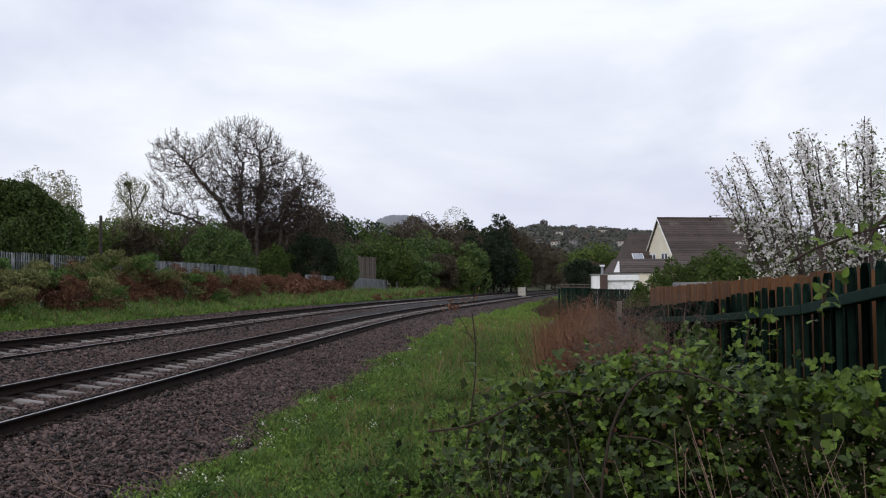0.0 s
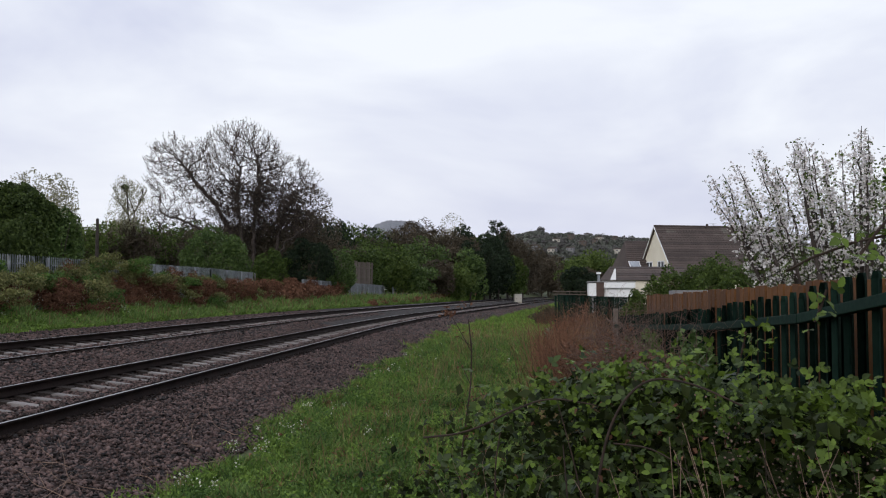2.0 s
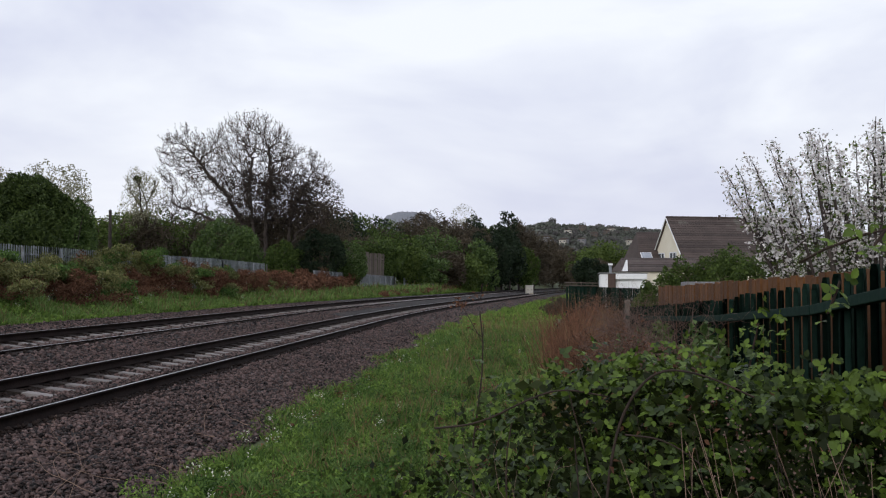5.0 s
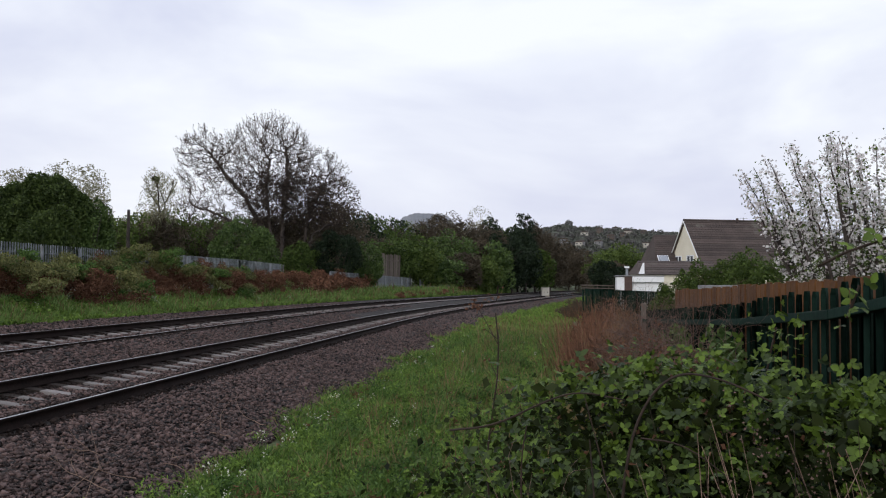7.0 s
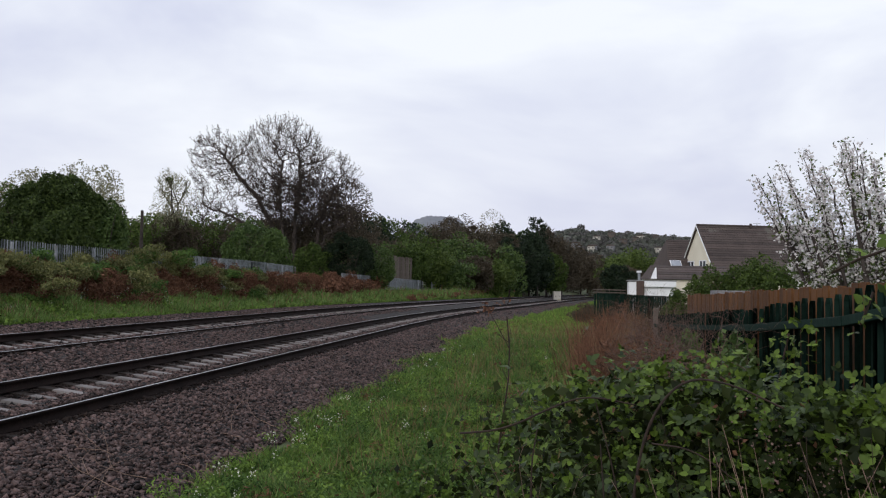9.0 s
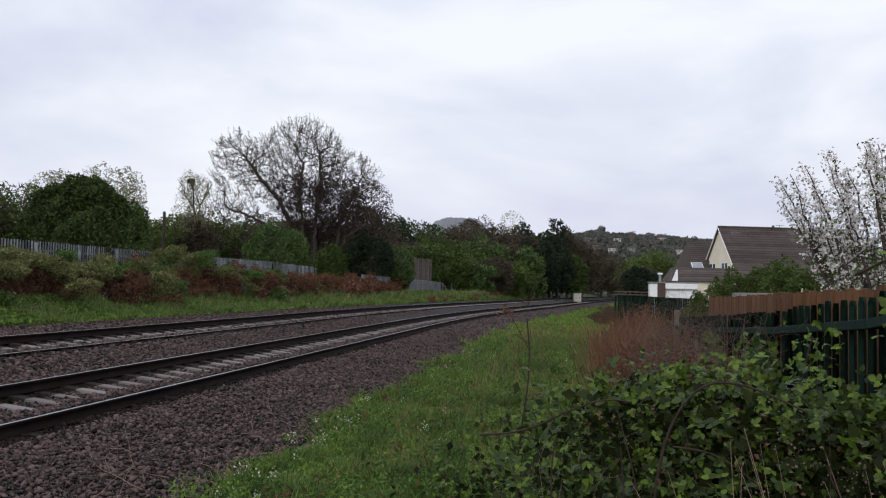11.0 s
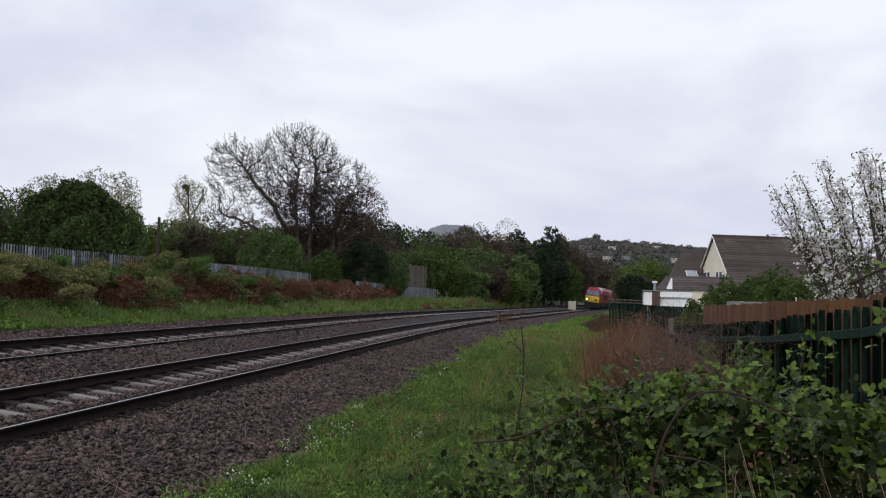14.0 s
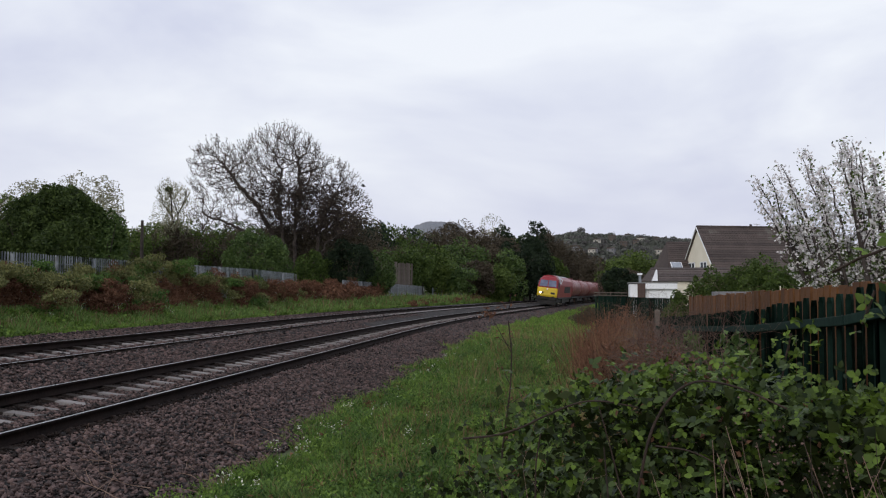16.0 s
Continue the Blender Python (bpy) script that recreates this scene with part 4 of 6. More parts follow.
def house():
    hx, hy = 13.6, 89.0
    t = empty("house", pose(hx, hy, 0.5, 0, 0, 15.3), "cream-rendered chalet house with a steep brown tiled roof", "house")
    top, eave, half, length = 7.56, 2.6, 4.55, 13.0
    wall = bmesh.new()
    outline = [(-half + 0.3, -0.6), (half - 0.3, -0.6), (half - 0.3, eave), (0, top - 0.12), (-half + 0.3, eave)]
    prism(wall, outline, 0.0, length - 0.3)
    bmesh.ops.rotate(wall, cent=(0, 0, 0), matrix=Matrix.Rotation(radians(-90), 3, "Z"), verts=wall.verts)
    part("wall", wall, M_RENDER, t, "cream rendered wall with grey staining")
    near = part("roof", prism(bmesh.new(), [(0, top), (0, top - 0.12), (-half, eave - 0.28), (-half, eave - 0.16)], -0.2, length), M_TILE, t)
    far = part("roof", prism(bmesh.new(), [(0, top), (0, top - 0.12), (half, eave - 0.28), (half, eave - 0.16)], -0.2, length), M_TILE, t)
    for r in (near, far):
        r.matrix_basis = Matrix.Rotation(radians(-90), 4, "Z")
    rows_of_tiles(t, (-0.2, -half, eave - 0.2), (length, -half, eave - 0.2), (length, 0, top), (-0.2, 0, top), 22, M_TILE, 42)
    part("ridge_tiles", rod(bmesh.new(), (-0.2, 0, top), (length, 0, top), 0.12), M_TILE, t)
    for s in (-1, 1):
        bm = bmesh.new()
        m = Matrix.Translation((-0.23, 0, 0)) @ Matrix.Rotation(0, 4, "X")
        a, b = Vector((-0.23, 0, top - 0.06)), Vector((-0.23, s * half, eave - 0.22))
        rod(bm, a, b, 0.05, sides=4)
        part("bargeboard", bm, M_WHITE, t)
    window(t, 0.0, 0.75, 2.25, 2.75, 4.15)
    window(t, 0.0, -1.95, -0.45, 2.75, 4.15)
    part("aerial", rod(rod(bmesh.new(), (6.0, 0, top), (6.0, 0, top + 0.35), 0.03), (5.6, 0, top + 0.3), (6.4, 0, top + 0.3), 0.02), M_GALV, t)
    part("ridge_vent", rod(bmesh.new(), (5.2, -0.3, top - 0.1), (5.2, -0.3, top + 0.25), 0.12), M_TILE, t)


house()


def hipped_house():
    t = empty("hipped_house", pose(11.3, 93.2, 0.5, 0, 0, 10), "neighbouring house with a hipped brown tiled roof and skylight", "house")
    part("wall", boxed(-0.9, 7, -3.8, 4, -0.6, 2.1), M_RENDER, t)
    top, eave = 6.35, 2.2
    bm = bmesh.new()
    p = [bm.verts.new(v) for v in ((-1.2, -4.2, eave), (8, -4.2, eave), (8, 4.2, eave), (-1.2, 4.2, eave), (-0.2, 0, top), (8, 0, top))]
    for fc in ((0, 1, 5, 4), (2, 3, 4, 5), (3, 0, 4), (1, 2, 5), (0, 3, 2, 1)):
        bm.faces.new([p[i] for i in fc])
    part("roof", bm, M_TILE, t)
    rows_of_tiles(t, (-1.2, -4.2, eave), (8, -4.2, eave), (8, 0, top), (-0.2, 0, top), 20, M_TILE, 34)
    n = Vector((0, -(top - eave), 4.2)).normalized()
    c = Vector((0.0, -2.55, 3.83))
    q = (Vector((0, 4.2, top - eave)).normalized())
    for name, w, h, lift, mat in (("skylight_frame", 0.55, 0.5, 0.07, M_WHITE), ("skylight_pane", 0.48, 0.43, 0.12, M_SKYLIGHT)):
        bm = bmesh.new()
        vs = [bm.verts.new(c + Vector((sx * w, 0, 0)) + q * sy * h + n * z) for z in (0.0, lift) for sx, sy in ((-1, -1), (1, -1), (1, 1), (-1, 1))]
        for fc in ((4, 5, 6, 7), (0, 1, 5, 4), (1, 2, 6, 5), (2, 3, 7, 6), (3, 0, 4, 7)):
            bm.faces.new([vs[i] for i in fc])
        part(name, bm, mat, t)
    return t


hipped_house()


def porch():
    t = empty("outbuilding", pose(8.2, 80.0, 0.4, 0, 0, 6), "low outbuilding with a brown tiled lean-to roof and white gable end", "outbuilding")
    part("wall", prism(bmesh.new(), [(-0.2, -0.5), (6.5, -0.5), (6.5, 2.3), (-0.2, 2.3)], -1.5, 2.4), M_RENDER, t)
    bm = bmesh.new()
    p = [bm.verts.new(v) for v in ((-0.4, -1.8, 2.25), (6.7, -1.8, 2.25), (6.7, 1.0, 3.5), (0.2, 1.0, 3.5), (6.7, 2.6, 2.3), (-0.4, 2.6, 2.3))]
    for fc in ((0, 1, 2, 3), (3, 2, 4, 5), (0, 3, 5), (1, 4, 2), (0, 5, 4, 1)):
        bm.faces.new([p[i] for i in fc])
    part("roof", bm, M_TILE, t)
    rows_of_tiles(t, (-0.4, -1.8, 2.25), (6.7, -1.8, 2.25), (6.7, 1.0, 3.5), (0.2, 1.0, 3.5), 6, M_TILE, 22)
    part("gable_board", prism(bmesh.new(), [(-0.35, 2.3), (0.15, 2.3), (0.12, 3.25), (0.02, 3.25)], -1.9, -1.82), M_WHITE, t)


porch()


def garage():
    t = empty("garage", pose(5.95, 74.8, 0.1, 0, 0, -3), "white flat-roofed garage with a brown door post and metal flue", "garage")
    part("wall", boxed(0.0, 0.62, 0.0, 4.5, -0.5, 2.3, 0.01), M_WHITE, t)
    part("doorpost", boxed(0.62, 1.24, -0.06, 4.5, -0.5, 2.36, 0.01), M_DARKPAINT, t, "dark brown boarded side door")
    part("rear_wall", boxed(1.24, 3.6, 0.3, 4.5, -0.5, 2.0), M_WHITE, t)
    door = part("garage_door", boxed(1.3, 3.45, 0.2, 0.27, -0.4, 1.72), M_WHITE, t, "white ribbed garage door")
    for k in range(7):
        part("rib", boxed(1.32, 3.43, 0.17, 0.2, -0.3 + k * 0.29, -0.06 + k * 0.29, 0.006), M_WHITE, door)
    part("fascia", boxed(1.24, 3.75, -0.1, 0.06, 1.9, 2.35, 0.01), M_WHITE, t)
    part("roof", boxed(-0.1, 3.8, -0.12, 4.6, 2.36, 2.44, 0.01), M_ROOFFELT, t)
    flue = part("flue", rod(bmesh.new(), (0.85, 0.8, 2.4), (0.85, 0.8, 3.05), 0.11, sides=12), M_GALV, t, "grey metal flue pipe")
    part("cowl", rod(bmesh.new(), (0.85, 0.8, 3.05), (0.85, 0.8, 3.2), 0.2, sides=12), M_WHITE, flue)


garage()


def shed():
    t = empty("garden_shed", pose(2.65, 14.9, -0.42, 0, 0, -8), "low garden shed with a grey felt roof behind the board fence", "shed")
    part("wall", boxed(0, 1.9, 0, 2.2, 0, 1.9), M_OLDWOOD, t)
    part("roof", boxed(-0.12, 2.05, -0.12, 2.3, 2.02, 2.1, 0.01), M_ROOFFELT, t)


shed()


def telegraph_pole(b, d, top):
    x, y = polar(b, d)
    z = float(ground_z(x, y))
    t = empty("telegraph_pole", pose(x, y, z), "dark wooden telegraph pole behind the fence", "pole")
    part("post", rod(bmesh.new(), (0, 0, -0.5), (0, 0, top - z), 0.17, 0.12, 10), M_BARK, t)
    part("cap", rod(bmesh.new(), (0, 0, top - z), (0, 0, top - z + 0.08), 0.14, 0.05, 10), M_GALV, t)


telegraph_pole(-25.56, 80, 7.7)
telegraph_pole(-32.6, 55, 6.2)


def cabinet():
    x, y = polar(0.14, 138)
    z = float(ground_z(x, y))
    t = empty("lineside_cabinet", pose(x, y, z, 0, 0, 12), "pale grey lineside equipment cabinet beside the far line", "cabinet")
    part("body", boxed(-0.55, 0.55, -0.3, 0.3, 0.1, 1.35, 0.02), M_MOSSSTEEL, t)
    part("roof", boxed(-0.6, 0.6, -0.36, 0.36, 1.35, 1.43, 0.01), M_MOSSSTEEL, t)
    part("plinth", boxed(-0.6, 0.6, -0.35, 0.35, -0.3, 0.1), M_SLEEPER, t)
    for s in (-0.27, 0.27):
        d = part("door", boxed(s - 0.25, s + 0.25, -0.33, -0.3, 0.16, 1.28, 0.005), M_MOSSSTEEL, t)
        part("handle", boxed(s - 0.03, s + 0.03, -0.36, -0.33, 0.65, 0.8), M_BLACK, d)


cabinet()


# ---- the train ----
def wheelset(parent, y, r=0.5):
    w = part("wheelset", rod(bmesh.new(), (-0.7, y, r), (0.7, y, r), 0.08, sides=8), M_BLACK, parent)
    for s in (-1, 1):
        part("wheel", rod(bmesh.new(), (s * 0.69, y, r), (s * 0.82, y, r), r, sides=24), M_BLACK, w)


def bogie(parent, y, axles, gap):
    b = part("bogie", boxed(-1.1, -0.95, y - gap * axles / 2 - 0.2, y + gap * axles / 2 + 0.2, 0.45, 0.85, 0.03), M_BLACK, parent)
    part("bogie_side", boxed(0.95, 1.1, y - gap * axles / 2 - 0.2, y + gap * axles / 2 + 0.2, 0.45, 0.85, 0.03), M_BLACK, b)
    part("bolster", boxed(-0.95, 0.95, y - 0.4, y + 0.4, 0.5, 0.95, 0.03), M_BLACK, b)
    for k in range(axles):
        wheelset(parent, y + (k - (axles - 1) / 2) * gap)


def loco():
    """Nose at y = 0, the body runs to y = 21; z = 0 is the rails' head."""
    t = empty("locomotive", Matrix(), "red diesel freight locomotive with a yellow front and dark underframe", "locomotive", "freight train")
    sec = [(-1.3, 1.15), (1.3, 1.15), (1.32, 2.75), (1.18, 3.35), (0.75, 3.78), (0.3, 3.9), (-0.3, 3.9), (-0.75, 3.78), (-1.18, 3.35), (-1.32, 2.75)]
    body = prism(bmesh.new(), sec, 1.25, 20.6)
    part("body", body, M_RED, t, "red body side")
    # cab: raked front between the sill, the waist and the roof
    bm = bmesh.new()
    rings = []
    for z, yf, hw in ((1.15, 0.12, 1.24), (1.35, 0.02, 1.27), (2.28, 0.1, 1.28), (2.34, 0.16, 1.28), (3.3, 0.62, 1.14), (3.62, 0.95, 0.9), (3.84, 1.5, 0.45)):
        rings.append([bm.verts.new(v) for v in ((-hw, 1.9, z), (-hw, yf + 0.14, z), (-hw * 0.86, yf, z), (0, yf - 0.05, z), (hw * 0.86, yf, z), (hw, yf + 0.14, z), (hw, 1.9, z))])
    for k, (p, q) in enumerate(zip(rings, rings[1:])):
        for i in range(6):
            f = bm.faces.new((p[i], p[i + 1], q[i + 1], q[i]))
            f.material_index = 1 if k < 2 and 0 < i < 5 else 0
    bm.faces.new(rings[-1])
    bm.faces.new(rings[0][::-1])
    bmesh.ops.recalc_face_normals(bm, faces=bm.faces)
    cab = part("cab", bm, [M_RED, M_YELLOW], t, "red cab with yellow lower front panel")
    for s in (-1, 1):
        bm = bmesh.new()
        a = [Vector((s * x, y, z)) for x, y, z in ((0.06, 0.09, 2.42), (1.08, 0.16, 2.42), (0.98, 0.55, 3.22), (0.06, 0.5, 3.22))]
        for f in (a, ):
            vs = [bm.verts.new(v + Vector((0, -0.03, 0.02))) for v in f] + [bm.verts.new(v + Vector((0, 0.06, -0.02))) for v in f]
            for fc in ((0, 1, 2, 3), (0, 4, 5, 1), (1, 5, 6, 2), (2, 6, 7, 3), (3, 7, 4, 0)):
                bm.faces.new([vs[i] for i in fc])
        bmesh.ops.recalc_face_normals(bm, faces=bm.faces)
        part("windscreen", bm, M_CABGLASS, cab, "dark windscreen pane")
        part("side_window", boxed(s * 1.27, s * 1.33, 0.95, 1.7, 2.4, 3.05), M_CABGLASS, cab)
        part("tail_lamp_cluster", boxed(s * 0.72 - 0.26, s * 0.72 + 0.26, -0.05, 0.1, 1.5, 1.74, 0.03), M_BLACK, cab)
        part("buffer", rod(rod(bmesh.new(), (s * 0.87, -0.45, 1.0), (s * 0.87, 0.2, 1.0), 0.1, sides=12), (s * 0.87, -0.52, 1.0), (s * 0.87, -0.45, 1.0), 0.25, sides=16), M_BLACK, t)
    part("headlight", rod(bmesh.new(), (-0.86, -0.1, 1.62), (-0.86, 0.02, 1.62), 0.11, sides=16), M_HEADLIGHT, cab, "lit round headlight")
    part("headlight", rod(bmesh.new(), (0.86, -0.1, 1.62), (0.86, 0.02, 1.62), 0.13, sides=16), M_LAMPOFF, cab)
    part("marker_light", rod(bmesh.new(), (0, -0.09, 2.12), (0, 0.1, 2.12), 0.09, sides=12), M_WHITE, cab)
    part("buffer_beam", boxed(-1.27, 1.27, 0.1, 0.7, 0.75, 1.15, 0.04), M_BLACK, t)
    part("snow_plough", boxed(-1.15, 1.15, 0.0, 0.25, 0.18, 0.72, 0.03), M_BLACK, t)
    part("coupling", boxed(-0.12, 0.12, -0.3, 0.1, 0.85, 1.1, 0.03), M_BLACK, t)
    part("fuel_tank", boxed(-1.2, 1.2, 8.2, 12.6, 0.35, 1.15, 0.08), M_BLACK, t)
    for s in (-1, 1):
        part("solebar", boxed(s * 1.28 - 0.06, s * 1.28 + 0.06, 1.0, 20.5, 0.95, 1.17, 0.01), M_BLACK, t)
        for k in range(5):
            part("grille", boxed(s * 1.3, s * 1.345, 9.0 + k * 1.7, 10.4 + k * 1.7, 1.75, 2.6, 0.01), M_BLACK, t)
        bm = bmesh.new()
        vs = [bm.verts.new((s * x, y, z)) for x, y, z in ((1.345, 1.6, 3.0), (1.345, 3.4, 2.85), (1.23, 6.2, 3.42), (0.9, 6.2, 3.76), (0.8, 3.6, 3.82), (1.2, 2.2, 3.42))]
        bm.faces.new(vs)
        bmesh.ops.solidify(bm, geom=bm.faces[:], thickness=0.02)
        part("stripe", bm, M_WHITE, t, "white stripe along the shoulder of the roof")
    part("roof", prism(bmesh.new(), [(-0.78, 3.79), (0.78, 3.79), (0.3, 3.93), (-0.3, 3.93)], 6.3, 19.5), M_ROOFGREY, t)
    for y in (8.0, 13.5, 16.5):
        part("roof_fan", rod(bmesh.new(), (0, y, 3.9), (0, y, 3.98), 0.55, sides=20), M_BLACK, t)
    bogie(t, 4.4, 3, 2.0)
    bogie(t, 16.8, 3, 2.0)
    return t


def tank_wagon():
    t = empty("tank_wagon", Matrix(), "red-brown bogie oil tank wagon on a black underframe", "tank wagon", "freight train")
    bm = bmesh.new()
    rings = []
    for y, r in ((0.75, 0.5), (0.85, 0.95), (1.05, 1.25), (1.35, 1.38), (6, 1.4), (8.6, 1.4), (11.2, 1.4), (15.9, 1.38), (16.2, 1.25), (16.4, 0.95), (16.5, 0.5)):
        rings.append([bm.verts.new((r * math.cos(a), y, 2.4 + r * math.sin(a))) for a in np.arange(28) * 2 * math.pi / 28])
    for p, q in zip(rings, rings[1:]):
        for i in range(28):
            bm.faces.new((p[i], p[(i + 1) % 28], q[(i + 1) % 28], q[i])).smooth = True
    bm.faces.new(rings[0])
    bm.faces.new(rings[-1][::-1])
    bmesh.ops.recalc_face_normals(bm, faces=bm.faces)
    tank = part("tank", bm, M_TANK, t)
    for y in (3.0, 6.0, 11.2, 14.2):
        part("band", rod(bmesh.new(), (0, y - 0.06, 2.4), (0, y + 0.06, 2.4), 1.42, sides=28), M_TANK, tank)
    part("manhole", rod(bmesh.new(), (0, 8.6, 3.7), (0, 8.6, 3.95), 0.4, sides=16), M_TANK, tank)
    part("walkway", boxed(-0.35, 0.35, 6.8, 10.4, 3.82, 3.87), M_BLACK, tank)
    part("underframe", boxed(-1.2, 1.2, 0.3, 16.95, 0.95, 1.15, 0.02), M_BLACK, t)
    for y in (0.1, 17.0):
        part("headstock", boxed(-1.3, 1.3, y, y + 0.2, 0.8, 1.2, 0.02), M_BLACK, t)
        for s in (-1, 1):
            part("buffer", rod(bmesh.new(), (s * 0.87, y - 0.15, 1.0), (s * 0.87, y + 0.35, 1.0), 0.16, sides=12), M_BLACK, t)
    for y in (0.55, 16.6):
        for s in (-0.3, 0.3):
            part("ladder_rail", rod(bmesh.new(), (s, y, 1.1), (s, y, 3.7), 0.03, sides=6), M_BLACK, t)
    bogie(t, 2.6, 2, 2.0)
    bogie(t, 14.7, 2, 2.0)
    return t


def on_track(y, wheelbase):
    """Pose of a vehicle whose nose is y metres on along the near line."""
    u = -7.28
    a, b = y + 0.2 * wheelbase, y + 1.0 * wheelbase
    xa, xb = u + float(shift(a)), u + float(shift(b))
    turn = math.degrees(math.atan2(-(xb - xa), b - a))
    x = xa + (xb - xa) / (b - a) * (y - a)
    return pose(x, y, 0.09, 0, 6.6, turn)


engine = loco()
wagon = tank_wagon()
wagons = [wagon] + [copy_thing(wagon, pose(0, 0, 0)) for _ in range(6)]


def bird():
    t = empty("bird", Matrix(), "small dark bird in flight", "bird")
    bm = bmesh.new()
    bmesh.ops.create_uvsphere(bm, u_segments=12, v_segments=8, radius=0.5)
    bmesh.ops.scale(bm, vec=(0.42, 0.13, 0.12), verts=bm.verts)
    part("body", bm, M_BIRD, t)
    for s in (-1, 1):
        bm = bmesh.new()
        vs = [bm.verts.new(v) for v in ((0.1, s * 0.05, 0.03), (-0.06, s * 0.05, 0.03), (-0.14, s * 0.34, 0.14), (0.0, s * 0.36, 0.15), (0.08, s * 0.2, 0.1))]
        bm.faces.new(vs)
        bmesh.ops.solidify(bm, geom=bm.faces[:], thickness=0.012)
        part("wing", bm, M_BIRD, t)
    bm = bmesh.new()
    vs = [bm.verts.new(v) for v in ((-0.16, -0.03, 0), (-0.16, 0.03, 0), (-0.34, 0.06, 0.01), (-0.34, -0.06, 0.01))]
    bm.faces.new(vs)
    bmesh.ops.solidify(bm, geom=bm.faces[:], thickness=0.012)
    part("tail", bm, M_BIRD, t)
    return t


flyer = bird()


# ---- loose stones of the ballast ----
def stones(n, u0, u1, y0, y1, size, power=1.0):
    y = y0 * (y1 / y0) ** (rng.random(n) ** power)
    u = rng.uniform(u0, u1, n)
    x = u + shift(y)
    z = ground_z(x, y) + 0.012 + 0.04 * rng.random(n) ** 2
    # keep the middle of the sleepers mostly clear, and the rails
    k = np.abs((y - 4.1 + SLEEPER_GAP / 2) % SLEEPER_GAP - SLEEPER_GAP / 2)
    clear = np.zeros(n, bool)
    for mid in (-7.52, -11.14):
        clear |= (k < 0.14) & (np.abs(u - mid) < 0.36) & (rng.random(n) < 0.96)
    for r in (-6.53, -8.035, -10.08, -11.58):
        clear |= np.abs(u - r) < 0.085
    x, y, z = x[~clear], y[~clear], z[~clear]
    n = len(x)
    base = np.array([[1, 0, 0], [0.1, 1, 0.1], [-1, 0.1, 0], [0, -1, -0.1], [0.1, 0, 0.62], [0, 0.1, -0.62]])
    near_rail = np.min([np.abs(x - shift(y) - q) for q in (-6.53, -8.035, -10.08, -11.58)], 0) < 0.3
    f = np.array([[0, 1, 4], [1, 2, 4], [2, 3, 4], [3, 0, 4], [1, 0, 5], [2, 1, 5], [3, 2, 5], [0, 3, 5]])
    s = size * rng.uniform(0.45, 1.0, n) ** 0.8 * rng.choice([0.8, 1.0, 1.5], n)
    a = rng.uniform(0, 2 * np.pi, n)
    v = base[None] * rng.uniform(0.3, 1.4, (n, 6, 3)) * s[:, None, None]
    t = rng.normal(0, 0.5, n)
    vx = v[..., 0] * np.cos(t)[:, None] + v[..., 2] * np.sin(t)[:, None]
    vz = -v[..., 0] * np.sin(t)[:, None] + v[..., 2] * np.cos(t)[:, None]
    X = vx * np.cos(a)[:, None] - v[..., 1] * np.sin(a)[:, None] + x[:, None]
    Y = vx * np.sin(a)[:, None] + v[..., 1] * np.cos(a)[:, None] + y[:, None]
    return np.stack([X, Y, vz + z[:, None]], -1).reshape(-1, 3), (np.arange(n)[:, None, None] * 6 + f[None]).reshape(-1, 3), np.repeat(near_rail, 8)


v, f, k = stones(95000, -9.3, -3.75, 7.0, 42.0, 0.039)
tagged(sheet("ballast_stones", v, f, [M_STONE, M_DARKSTONE], k), "loose angular grey-brown ballast stones on the shoulder", "ballast stone", kind="stuff")
v, f, k = stones(40000, -14.9, -9.3, 13.0, 60.0, 0.05)
tagged(sheet("ballast_stones", v, f, [M_STONE, M_DARKSTONE], k), "loose angular grey-brown ballast stones round the far line", "ballast stone", kind="stuff")
v, f, k = stones(14000, -8.0, -3.9, 40.0, 130.0, 0.06)
tagged(sheet("ballast_stones", v, f, [M_STONE, M_DARKSTONE], k), "distant ballast stones along the bend", "ballast stone", kind="stuff")


# ---- thickets as heaps of leaves ----
def thicket(name, label, category, boxes, leaf, size, seed, narrow=0.5, up=0.0, parent=None):
    """boxes: (x, y, z, rx, ry, rz, number) heaps of leaves."""
    r = np.random.default_rng(seed)
    pts = [clump_points(n, (a, b, c), (p, q, s), seed + k, 16, 0.3) for k, (a, b, c, p, q, s, n) in enumerate(boxes)]
    v, f = leaves(np.concatenate(pts), size, narrow=narrow, up=up)
    ob = sheet(name, v, f, leaf, parent=parent)
    return tagged(ob, label, category, kind="stuff") if parent is None else ob



# ---- grass and low weeds ----
def scatter(n, u0, u1, y0, y1, ragged=0.0):
    y = y0 * (y1 / y0) ** rng.random(n)
    u = rng.uniform(u0, u1, n)
    if ragged:
        u = np.where(u < u0 + 0.6, u + ragged * (np.sin(y * 1.7) + np.sin(y * 0.63 + 1) + rng.normal(0, 0.5, n)) * 0.5, u)
    x = u + shift(y)
    return x, y, ground_z(x, y)


def lumpy(x, y, scale):
    return 0.5 + 0.25 * (np.sin(x * 2.1 * scale + 1.3 * np.sin(y * 0.9 * scale)) + np.sin(y * 1.37 * scale + 1.7 * np.sin(x * 1.1 * scale)))


